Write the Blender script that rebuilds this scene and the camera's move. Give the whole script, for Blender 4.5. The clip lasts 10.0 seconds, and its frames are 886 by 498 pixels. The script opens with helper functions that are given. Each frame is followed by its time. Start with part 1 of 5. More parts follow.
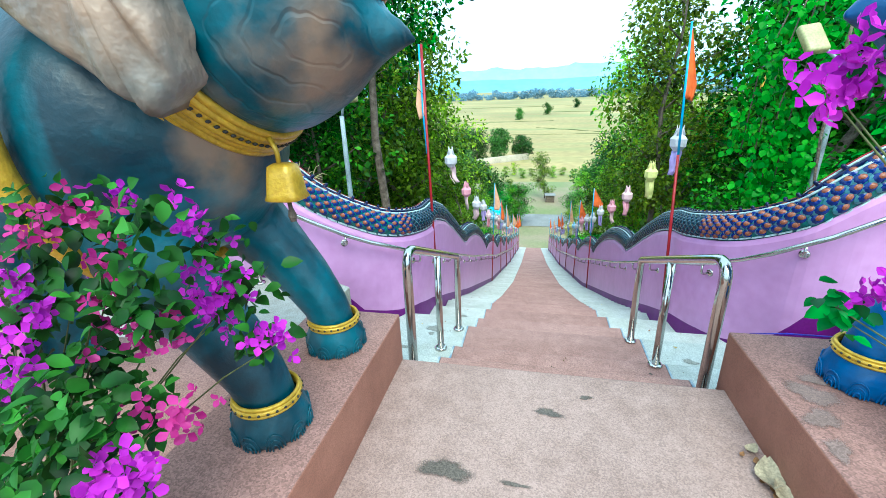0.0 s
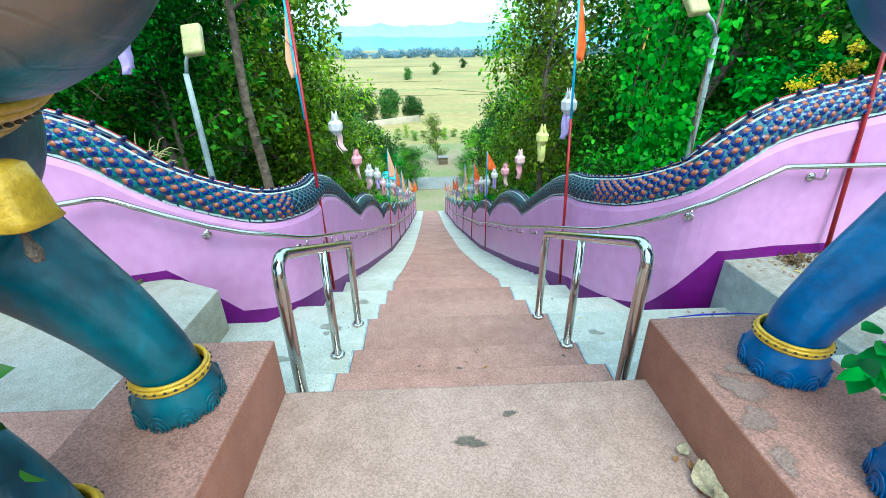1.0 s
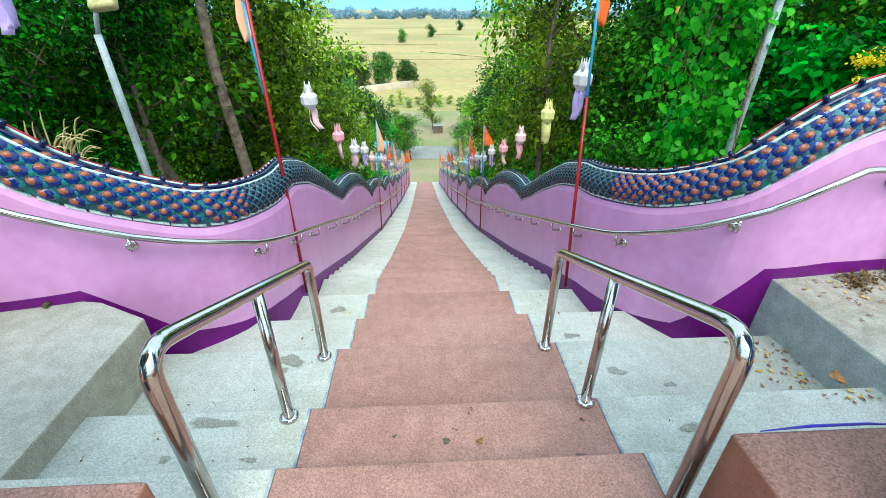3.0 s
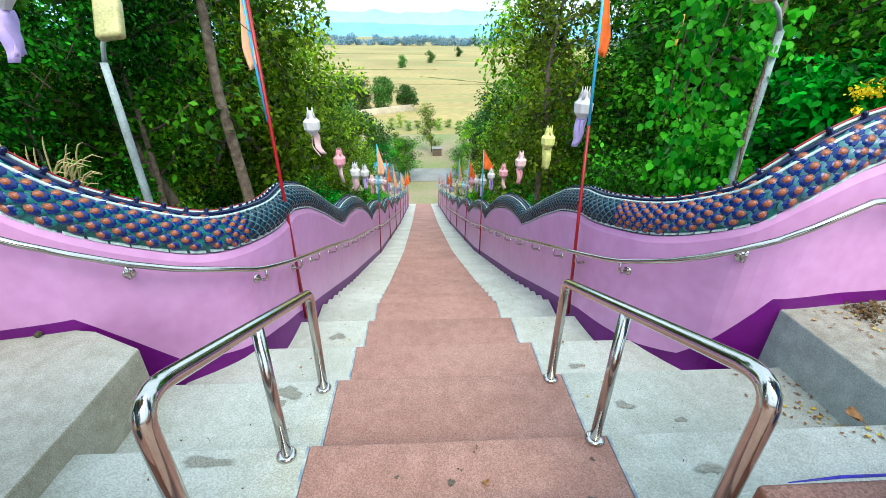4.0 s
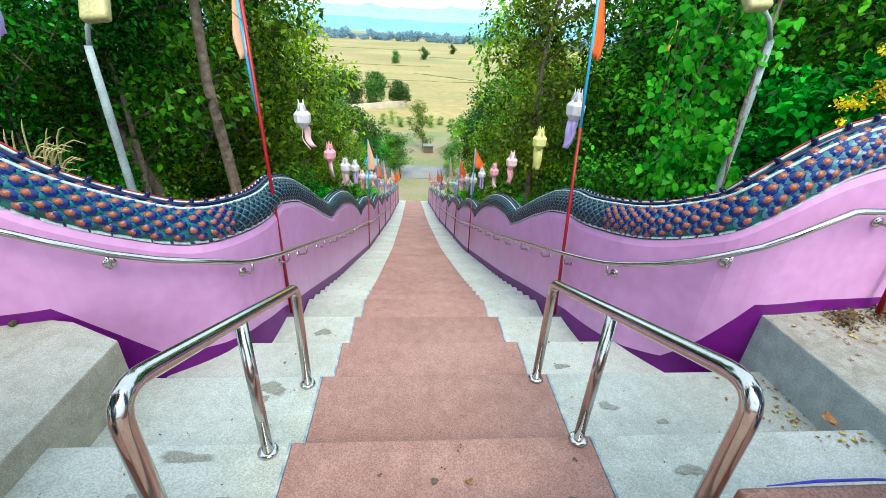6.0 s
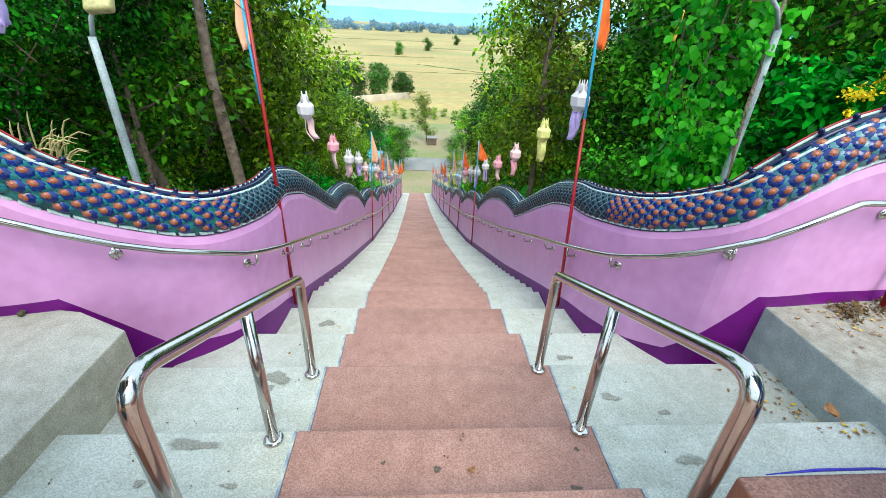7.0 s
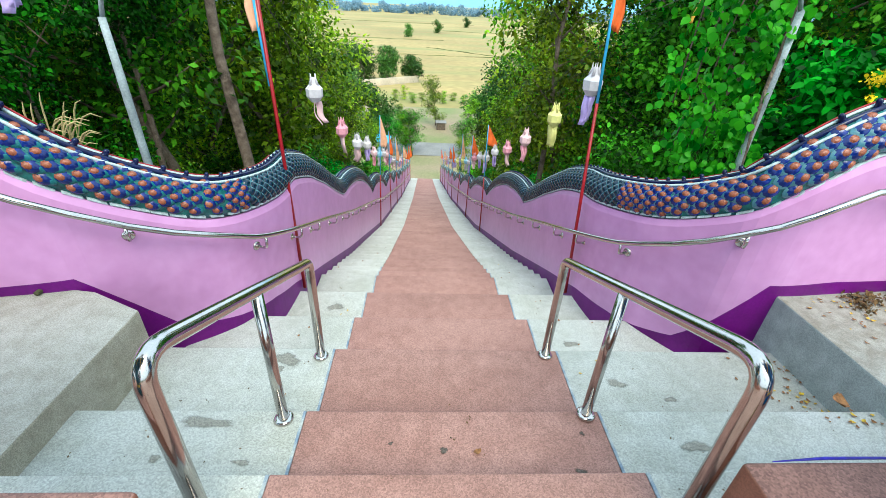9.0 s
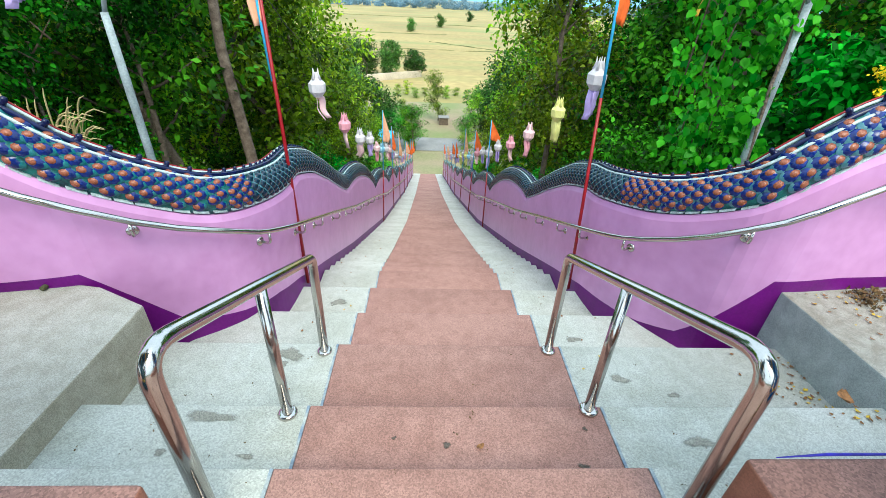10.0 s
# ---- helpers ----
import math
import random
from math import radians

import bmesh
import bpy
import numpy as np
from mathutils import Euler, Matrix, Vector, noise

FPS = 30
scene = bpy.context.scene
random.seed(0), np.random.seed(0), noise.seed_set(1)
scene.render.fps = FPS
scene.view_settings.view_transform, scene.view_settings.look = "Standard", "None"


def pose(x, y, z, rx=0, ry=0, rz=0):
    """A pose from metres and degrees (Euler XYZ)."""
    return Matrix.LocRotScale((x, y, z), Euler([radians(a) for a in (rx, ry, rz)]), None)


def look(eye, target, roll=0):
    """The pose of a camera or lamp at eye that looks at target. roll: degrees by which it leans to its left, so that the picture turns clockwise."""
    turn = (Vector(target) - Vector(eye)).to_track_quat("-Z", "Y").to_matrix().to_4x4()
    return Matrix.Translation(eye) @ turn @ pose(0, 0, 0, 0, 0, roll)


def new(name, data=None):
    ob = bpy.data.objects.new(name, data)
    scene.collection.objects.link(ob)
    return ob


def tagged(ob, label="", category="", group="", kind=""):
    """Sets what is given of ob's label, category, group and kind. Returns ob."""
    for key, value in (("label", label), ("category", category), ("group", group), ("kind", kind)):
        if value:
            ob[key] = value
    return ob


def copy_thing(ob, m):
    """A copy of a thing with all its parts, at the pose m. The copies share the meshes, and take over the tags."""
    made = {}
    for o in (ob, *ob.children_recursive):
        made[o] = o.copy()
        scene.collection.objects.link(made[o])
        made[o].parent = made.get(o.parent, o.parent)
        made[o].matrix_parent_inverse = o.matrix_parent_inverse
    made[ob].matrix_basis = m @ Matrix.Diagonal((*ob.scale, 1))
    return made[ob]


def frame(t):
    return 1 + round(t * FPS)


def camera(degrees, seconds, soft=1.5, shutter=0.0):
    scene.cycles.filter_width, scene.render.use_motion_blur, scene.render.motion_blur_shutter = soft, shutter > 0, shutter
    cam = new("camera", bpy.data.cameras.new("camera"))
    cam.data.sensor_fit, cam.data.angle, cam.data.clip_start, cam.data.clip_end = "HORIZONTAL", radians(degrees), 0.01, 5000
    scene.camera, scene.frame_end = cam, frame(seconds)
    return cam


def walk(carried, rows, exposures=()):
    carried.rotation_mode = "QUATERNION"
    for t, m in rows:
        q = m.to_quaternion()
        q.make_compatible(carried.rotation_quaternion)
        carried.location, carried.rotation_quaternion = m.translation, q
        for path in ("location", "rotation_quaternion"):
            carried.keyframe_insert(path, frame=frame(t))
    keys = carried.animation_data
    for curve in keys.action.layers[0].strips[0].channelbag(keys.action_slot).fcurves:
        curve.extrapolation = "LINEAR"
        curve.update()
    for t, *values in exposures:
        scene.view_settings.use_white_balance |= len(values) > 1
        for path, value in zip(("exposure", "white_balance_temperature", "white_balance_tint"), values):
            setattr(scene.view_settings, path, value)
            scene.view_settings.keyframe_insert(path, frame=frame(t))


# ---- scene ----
cam = camera(92.9, 10.0, soft=0.7)
PATH = [
    (0, (-0.191, -2.581, 1.345), (-0.601, -0.752, 0.647), -2.2),
    (0.5, (-0.273, -2.365, 1.348), (-0.352, -0.524, 0.571), -2.0),
    (1, (-0.218, -2.131, 1.323), (-0.154, -0.329, 0.458), -0.7),
    (1.5, (-0.176, -1.889, 1.297), (-0.056, -0.132, 0.349), 0.6),
    (2, (-0.206, -1.644, 1.294), (-0.079, 0.084, 0.296), 0.6),
    (2.5, (-0.134, -1.489, 1.295), (-0.041, 0.234, 0.283), 0.0),
    (4, (-0.172, -1.342, 1.325), (-0.074, 0.438, 0.419), 0.6),
    (4.5, (-0.179, -1.34, 1.329), (-0.049, 0.452, 0.452), 1.6),
    (5, (-0.173, -1.339, 1.336), (-0.02, 0.452, 0.46), 2.5),
    (5.5, (-0.174, -1.329, 1.326), (-0.016, 0.454, 0.433), 2.9),
    (7, (-0.173, -1.341, 1.318), (-0.037, 0.416, 0.372), 2.8),
    (7.5, (-0.171, -1.342, 1.32), (-0.038, 0.408, 0.361), 2.9),
    (8, (-0.175, -1.338, 1.313), (-0.049, 0.404, 0.338), 3.0),
    (8.5, (-0.177, -1.334, 1.313), (-0.064, 0.399, 0.321), 3.0),
    (9, (-0.178, -1.342, 1.312), (-0.077, 0.384, 0.306), 2.9),
    (9.5, (-0.178, -1.341, 1.31), (-0.087, 0.379, 0.294), 2.8),
    (10, (-0.179, -1.34, 1.311), (-0.091, 0.375, 0.286), 2.7),
]
walk(cam, [(t, look(eye, target, roll)) for t, eye, target, roll in PATH], [(0.0, 0.80, 5200, -13.0), (1.0, 0.79, 5300, -16.0), (2.0, 0.76, 5500, -17.0), (2.7, 0.74, 5750, -10.0), (4.0, 0.68, 6000, -3.0), (10.0, 0.68, 6000, -2.0)])


# ---- sky, sun ----
world = bpy.data.worlds.new("sky")
scene.world = world
world.use_nodes = True
wn = world.node_tree
sky = wn.nodes.new("ShaderNodeTexSky")
sky.sky_type, sky.sun_disc = "NISHITA", False
sky.sun_elevation, sky.sun_rotation = radians(54), radians(166)
sky.air_density, sky.dust_density, sky.ozone_density = 1.2, 6.0, 1.0
hazy = wn.nodes.new("ShaderNodeMix")
hazy.data_type = "RGBA"
hazy.inputs[0].default_value = 0.75
hazy.inputs[7].default_value = (7.3, 8.5, 9.9, 1)
wn.links.new(sky.outputs[0], hazy.inputs[6])
wn.links.new(hazy.outputs[2], wn.nodes["Background"].inputs[0])
wn.nodes["Background"].inputs[1].default_value = 0.15
sun_data = bpy.data.lights.new("sun", "SUN")
sun_data.energy, sun_data.angle, sun_data.color = 2.0, radians(36), (1.0, 0.87, 0.71)
sun = new("sun", sun_data)
sun.matrix_world = look((5, -20, 28.4), (0, 0, 0))


# ---- materials ----
def mat(name, base, rough=0.6, metal=0.0, var=0.25, scale=6.0, fine=60.0, bump=0.15, other=None, spec=0.5, mix_at=0.5, fine_amt=0.5, dist=0.01):
    """A surface with colour variation at two scales and fine relief."""
    m = bpy.data.materials.new(name)
    m.use_nodes = True
    t, b = m.node_tree, m.node_tree.nodes["Principled BSDF"]
    co = t.nodes.new("ShaderNodeTexCoord")
    n1, n2 = t.nodes.new("ShaderNodeTexNoise"), t.nodes.new("ShaderNodeTexNoise")
    n1.inputs["Scale"].default_value, n1.inputs["Detail"].default_value = scale, 6
    n2.inputs["Scale"].default_value, n2.inputs["Detail"].default_value = fine, 3
    for n in (n1, n2):
        t.links.new(co.outputs["Object"], n.inputs["Vector"])
    r1 = t.nodes.new("ShaderNodeValToRGB")
    r1.color_ramp.elements[0].position, r1.color_ramp.elements[1].position = mix_at - 0.18, mix_at + 0.18
    dark = tuple(c * (1 - var) for c in base)
    o = other or tuple(min(1, c * (1 + var)) for c in base)
    r1.color_ramp.elements[0].color, r1.color_ramp.elements[1].color = (*dark, 1), (*o, 1)
    t.links.new(n1.outputs[0], r1.inputs[0])
    mx = t.nodes.new("ShaderNodeMix")
    mx.data_type, mx.blend_type = "RGBA", "OVERLAY"
    mx.inputs[0].default_value = fine_amt
    t.links.new(r1.outputs[0], mx.inputs[6])
    t.links.new(n2.outputs[0], mx.inputs[7])
    t.links.new(mx.outputs[2], b.inputs["Base Color"])
    bp = t.nodes.new("ShaderNodeBump")
    bp.inputs["Strength"].default_value, bp.inputs["Distance"].default_value = bump, dist
    t.links.new(n2.outputs[0], bp.inputs["Height"])
    t.links.new(bp.outputs[0], b.inputs["Normal"])
    b.inputs["Roughness"].default_value, b.inputs["Metallic"].default_value = rough, metal
    b.inputs["Specular IOR Level"].default_value = spec
    return m


def leaf_mat(name, dark, light, trans=0.35, rough=0.42, gloss=0.22, vary=True, clump=1.5):
    m = bpy.data.materials.new(name)
    m.use_nodes = True
    t, b = m.node_tree, m.node_tree.nodes["Principled BSDF"]
    geo = t.nodes.new("ShaderNodeNewGeometry")
    r = t.nodes.new("ShaderNodeValToRGB")
    r.color_ramp.elements[0].color, r.color_ramp.elements[1].color = (*dark, 1), (*light, 1)
    t.links.new(geo.outputs["Random Per Island"], r.inputs[0])
    oi, hs = t.nodes.new("ShaderNodeObjectInfo"), t.nodes.new("ShaderNodeHueSaturation")
    mr = t.nodes.new("ShaderNodeMapRange")
    mr.inputs["To Min"].default_value, mr.inputs["To Max"].default_value = (0.5, 1.6) if vary else (1.05, 1.15)
    t.links.new(oi.outputs["Random"], mr.inputs["Value"])
    pos, lump, span, both = (t.nodes.new(q) for q in ("ShaderNodeNewGeometry", "ShaderNodeTexNoise", "ShaderNodeMapRange", "ShaderNodeMath"))
    lump.inputs["Scale"].default_value, lump.inputs["Detail"].default_value = clump, 2
    t.links.new(pos.outputs["Position"], lump.inputs["Vector"])
    span.inputs["From Min"].default_value, span.inputs["From Max"].default_value = 0.36, 0.64
    span.inputs["To Min"].default_value, span.inputs["To Max"].default_value = (0.30, 1.45) if vary else (0.9, 1.1)
    t.links.new(lump.outputs[0], span.inputs["Value"])
    both.operation = "MULTIPLY"
    t.links.new(mr.outputs[0], both.inputs[0])
    t.links.new(span.outputs[0], both.inputs[1])
    t.links.new(both.outputs[0], hs.inputs["Value"])
    t.links.new(r.outputs[0], hs.inputs["Color"])
    shuffle, frac = t.nodes.new("ShaderNodeMath"), t.nodes.new("ShaderNodeMath")
    shuffle.operation, frac.operation = "MULTIPLY", "FRACT"
    shuffle.inputs[1].default_value = 17.3
    t.links.new(oi.outputs["Random"], shuffle.inputs[0])
    t.links.new(shuffle.outputs[0], frac.inputs[0])
    hue = t.nodes.new("ShaderNodeMapRange")
    hue.inputs["To Min"].default_value, hue.inputs["To Max"].default_value = (0.474, 0.524) if vary else (0.5, 0.51)
    t.links.new(frac.outputs[0], hue.inputs["Value"])
    t.links.new(hue.outputs[0], hs.inputs["Hue"])
    r = hs
    t.links.new(r.outputs[0], b.inputs["Base Color"])
    b.inputs["Roughness"].default_value = rough
    b.inputs["Specular IOR Level"].default_value = gloss
    tr, ms = t.nodes.new("ShaderNodeBsdfTranslucent"), t.nodes.new("ShaderNodeMixShader")
    ms.inputs[0].default_value = trans
    t.links.new(r.outputs[0], tr.inputs[0])
    t.links.new(b.outputs[0], ms.inputs[1])
    t.links.new(tr.outputs[0], ms.inputs[2])
    t.links.new(ms.outputs[0], t.nodes["Material Output"].inputs[0])
    return m


def terrazzo(name, base, stain_col, grain=210.0, spread=0.42, rough=0.78):
    """Washed pebble finish: small grains of uneven lightness, worn and stained in large soft patches."""
    m = bpy.data.materials.new(name)
    m.use_nodes = True
    t, b = m.node_tree, m.node_tree.nodes["Principled BSDF"]
    co = t.nodes.new("ShaderNodeTexCoord")
    vo = t.nodes.new("ShaderNodeTexVoronoi")
    vo.inputs["Scale"].default_value = grain
    big, mid = t.nodes.new("ShaderNodeTexNoise"), t.nodes.new("ShaderNodeTexNoise")
    big.inputs["Scale"].default_value, big.inputs["Detail"].default_value = 1.3, 5
    mid.inputs["Scale"].default_value, mid.inputs["Detail"].default_value = 11, 6
    for n in (vo, big, mid):
        t.links.new(co.outputs["Object"], n.inputs["Vector"])
    sep = t.nodes.new("ShaderNodeSeparateColor")
    t.links.new(vo.outputs["Color"], sep.inputs[0])
    ramp = t.nodes.new("ShaderNodeValToRGB")
    lo, hi = tuple(c * (1 - spread) for c in base), tuple(min(1, c * (1 + spread * 0.75)) for c in base)
    ramp.color_ramp.elements[0].color, ramp.color_ramp.elements[1].color = (*lo, 1), (*hi, 1)
    t.links.new(sep.outputs[0], ramp.inputs[0])
    mask = t.nodes.new("ShaderNodeValToRGB")
    mask.color_ramp.elements[0].position, mask.color_ramp.elements[1].position = 0.44, 0.62
    mask.color_ramp.elements[0].color, mask.color_ramp.elements[1].color = (0, 0, 0, 1), (0.55, 0.55, 0.55, 1)
    add = t.nodes.new("ShaderNodeMath")
    add.operation = "MULTIPLY_ADD"
    add.inputs[1].default_value = 0.45
    t.links.new(mid.outputs[0], add.inputs[0])
    sc = t.nodes.new("ShaderNodeMath")
    sc.operation = "MULTIPLY"
    sc.inputs[1].default_value = 0.6
    t.links.new(big.outputs[0], sc.inputs[0])
    t.links.new(sc.outputs[0], add.inputs[2])
    t.links.new(add.outputs[0], mask.inputs[0])
    mx = t.nodes.new("ShaderNodeMix")
    mx.data_type, mx.blend_type = "RGBA", "MULTIPLY"
    mx.inputs[7].default_value = (*stain_col, 1)
    t.links.new(mask.outputs[0], mx.inputs[0])
    t.links.new(ramp.outputs[0], mx.inputs[6])
    info, tone, fade = t.nodes.new("ShaderNodeObjectInfo"), t.nodes.new("ShaderNodeMapRange"), t.nodes.new("ShaderNodeHueSaturation")
    tone.inputs["To Min"].default_value, tone.inputs["To Max"].default_value = 0.95, 1.04
    t.links.new(info.outputs["Random"], tone.inputs["Value"])
    t.links.new(tone.outputs[0], fade.inputs["Value"])
    t.links.new(mx.outputs[2], fade.inputs["Color"])
    t.links.new(fade.outputs[0], b.inputs["Base Color"])
    bp = t.nodes.new("ShaderNodeBump")
    bp.inputs["Strength"].default_value, bp.inputs["Distance"].default_value = 0.22, 0.002
    t.links.new(vo.outputs["Distance"], bp.inputs["Height"])
    t.links.new(bp.outputs[0], b.inputs["Normal"])
    b.inputs["Roughness"].default_value = rough
    return m


M_RED = terrazzo("washed red terrazzo", (0.405, 0.225, 0.185), (0.62, 0.55, 0.53), 200, 0.32)
M_LANDING = terrazzo("worn pale red landing terrazzo", (0.40, 0.265, 0.225), (0.60, 0.56, 0.53), 200, 0.28)
M_RED_TOP = terrazzo("worn red plinth terrazzo", (0.37, 0.195, 0.16), (0.58, 0.52, 0.50), 190, 0.36)
M_RED_EDGE = terrazzo("red painted plinth side", (0.34, 0.145, 0.095), (0.62, 0.55, 0.52), 300, 0.22, 0.6)
M_WHITE = terrazzo("pale washed terrazzo", (0.52, 0.53, 0.485), (0.68, 0.67, 0.60), 200, 0.26)
M_BLOCK = terrazzo("dusty pale concrete", (0.43, 0.42, 0.37), (0.60, 0.57, 0.49), 260, 0.26)
# left terrace side: warm sunlight is tinted into the cement colour
M_SIDE_SUNLIT = terrazzo("cement block side, sunlit buff tint", (0.44, 0.41, 0.325), (0.48, 0.45, 0.37), 240, 0.28)
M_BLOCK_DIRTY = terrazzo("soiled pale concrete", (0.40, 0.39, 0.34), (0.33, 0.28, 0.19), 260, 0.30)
# right terrace side: the cement again, with cool sky shade in its colour
M_SIDE_SHADED = terrazzo("cement block side, shaded blue grey tint", (0.42, 0.47, 0.46), (0.46, 0.48, 0.47), 240, 0.28)
M_PINK = mat("pink wall paint", (0.60, 0.29, 0.575), 0.34, var=0.05, scale=1.6, fine=9, bump=0.08, other=(0.635, 0.32, 0.61), fine_amt=0.2)
M_PURPLE = mat("purple skirting paint", (0.13, 0.003, 0.165), 0.45, var=0.2, scale=3, fine=60, bump=0.06, fine_amt=0.2, spec=0.3)
M_STEEL = mat("polished stainless steel", (0.54, 0.51, 0.475), 0.13, metal=1.0, var=0.06, scale=20, fine=200, bump=0.01, fine_amt=0.1)
M_NAGA = mat("teal glazed serpent skin", (0.008, 0.085, 0.095), 0.3, var=0.45, scale=14, fine=90, bump=0.3, other=(0.02, 0.19, 0.17), fine_amt=0.4)
M_BLUE = mat("dark blue glaze", (0.003, 0.018, 0.16), 0.13, var=0.4, scale=20, fine=120, bump=0.08, fine_amt=0.4, spec=0.5)
M_KNOB = mat("navy knob glaze", (0.002, 0.006, 0.05), 0.15, var=0.4, scale=20, fine=120, bump=0.08, fine_amt=0.4, spec=0.4)
M_NAVY = mat("blackish blue glaze", (0.002, 0.010, 0.045), 0.13, var=0.4, scale=20, fine=120, bump=0.08, other=(0.003, 0.035, 0.060), fine_amt=0.4)
M_RIM = mat("pale cyan rim glaze", (0.20, 0.40, 0.46), 0.3, var=0.4, scale=22, fine=120, bump=0.1, other=(0.05, 0.19, 0.25), fine_amt=0.4)
M_ORANGE = mat("rust orange glazed scale", (0.25, 0.055, 0.022), 0.25, var=0.45, scale=32, fine=140, bump=0.3, other=(0.40, 0.13, 0.065), fine_amt=0.6)
M_TRIM = mat("white glazed edging", (0.50, 0.62, 0.63), 0.3, var=0.25, scale=30, fine=120, bump=0.1, fine_amt=0.4)
M_GLAZE = mat("turquoise glaze", (0.002, 0.080, 0.095), 0.15, var=0.5, scale=25, fine=120, bump=0.08, other=(0.03, 0.22, 0.24), fine_amt=0.4)
M_REDPAINT = mat("dark red gloss paint", (0.29, 0.003, 0.010), 0.4, var=0.25, scale=12, fine=80, bump=0.08, fine_amt=0.3)
M_JOINT = mat("pale blue joint paint", (0.30, 0.42, 0.58), 0.7, var=0.4, scale=14, fine=120, bump=0.1, other=(0.45, 0.48, 0.46))
M_DEEPBLUE = mat("deep blue paint line", (0.03, 0.02, 0.36), 0.4, var=0.2)
M_SKYBLUE = mat("sky blue paint", (0.06, 0.38, 0.68), 0.4, var=0.15, scale=10, fine=60, bump=0.05, fine_amt=0.2)
M_FLAG = mat("orange flag cloth", (0.75, 0.14, 0.02), 0.8, var=0.2, scale=8, fine=300, bump=0.15, fine_amt=0.2)
M_FLAG_PALE = mat("faded peach flag cloth", (0.78, 0.42, 0.26), 0.8, var=0.15, scale=8, fine=300, bump=0.15, fine_amt=0.2)
def statue_skin(name, dark, light, worn, spots=(), rings=(0, 0, 9)):
    """Brushed glossy statue paint: dark ground, lighter strokes, bronze showing where the paint is rubbed, incised wrinkles."""
    m = bpy.data.materials.new(name)
    m.use_nodes = True
    t, b = m.node_tree, m.node_tree.nodes["Principled BSDF"]
    co = t.nodes.new("ShaderNodeTexCoord")
    n1, n2, n3, wv = t.nodes.new("ShaderNodeTexNoise"), t.nodes.new("ShaderNodeTexNoise"), t.nodes.new("ShaderNodeTexNoise"), t.nodes.new("ShaderNodeTexWave")
    n1.inputs["Scale"].default_value, n1.inputs["Detail"].default_value, n1.inputs["Distortion"].default_value = 2.6, 5, 0.5
    n2.inputs["Scale"].default_value, n2.inputs["Detail"].default_value = 24, 6
    n3.inputs["Scale"].default_value, n3.inputs["Detail"].default_value = 7, 5
    wv.wave_type, wv.rings_direction, wv.wave_profile = "RINGS", "Y", "SIN"
    wv.inputs["Scale"].default_value, wv.inputs["Distortion"].default_value, wv.inputs["Detail"].default_value, wv.inputs["Detail Scale"].default_value = 5.2, 5.0, 2, 1.4
    shift = t.nodes.new("ShaderNodeMapping")
    shift.inputs["Location"].default_value = tuple(-c for c in rings)
    t.links.new(co.outputs["Object"], shift.inputs[0])
    t.links.new(shift.outputs[0], wv.inputs["Vector"])
    for n in (n1, n2, n3):
        t.links.new(co.outputs["Object"], n.inputs["Vector"])
    r = t.nodes.new("ShaderNodeValToRGB")
    r.color_ramp.elements[0].position, r.color_ramp.elements[1].position = 0.38, 0.66
    r.color_ramp.elements[0].color, r.color_ramp.elements[1].color = (*dark, 1), (*light, 1)
    t.links.new(n1.outputs[0], r.inputs[0])
    mx = t.nodes.new("ShaderNodeMix")
    mx.data_type, mx.blend_type = "RGBA", "OVERLAY"
    mx.inputs[0].default_value = 0.45
    t.links.new(r.outputs[0], mx.inputs[6])
    t.links.new(n2.outputs[0], mx.inputs[7])
    colour = mx.outputs[2]
    for centre, radius, amount in spots:
        dist, add, ramp, mix = (t.nodes.new(q) for q in ("ShaderNodeVectorMath", "ShaderNodeMath", "ShaderNodeMapRange", "ShaderNodeMix"))
        dist.operation, dist.inputs[1].default_value = "DISTANCE", centre
        t.links.new(co.outputs["Object"], dist.inputs[0])
        add.operation, add.inputs[1].default_value = "MULTIPLY_ADD", radius * 2.6
        t.links.new(n3.outputs[0], add.inputs[0])
        t.links.new(dist.outputs["Value"], add.inputs[2])
        ramp.inputs["From Min"].default_value, ramp.inputs["From Max"].default_value = radius * 1.5, radius * 2.5
        ramp.inputs["To Min"].default_value, ramp.inputs["To Max"].default_value = amount, 0.0
        t.links.new(add.outputs[0], ramp.inputs["Value"])
        mix.data_type = "RGBA"
        mix.inputs[7].default_value = (*worn, 1)
        t.links.new(ramp.outputs[0], mix.inputs[0])
        t.links.new(colour, mix.inputs[6])
        colour = mix.outputs[2]
    t.links.new(colour, b.inputs["Base Color"])
    ad = t.nodes.new("ShaderNodeMath")
    ad.operation = "MULTIPLY_ADD"
    far, groove, near = (t.nodes.new(q) for q in ("ShaderNodeVectorMath", "ShaderNodeMapRange", "ShaderNodeMapRange"))
    far.operation, far.inputs[1].default_value = "DISTANCE", rings
    t.links.new(co.outputs["Object"], far.inputs[0])
    near.inputs["From Min"].default_value, near.inputs["From Max"].default_value = 0.10, 0.34
    near.inputs["To Min"].default_value, near.inputs["To Max"].default_value = 1.6, 0.0
    t.links.new(far.outputs["Value"], near.inputs["Value"])
    groove.inputs["From Min"].default_value, groove.inputs["From Max"].default_value = 0.0, 0.10
    t.links.new(wv.outputs[0], groove.inputs["Value"])
    t.links.new(groove.outputs[0], ad.inputs[0])
    t.links.new(near.outputs[0], ad.inputs[1])
    t.links.new(n2.outputs[0], ad.inputs[2])
    bp = t.nodes.new("ShaderNodeBump")
    bp.inputs["Strength"].default_value, bp.inputs["Distance"].default_value = 0.22, 0.02
    t.links.new(ad.outputs[0], bp.inputs["Height"])
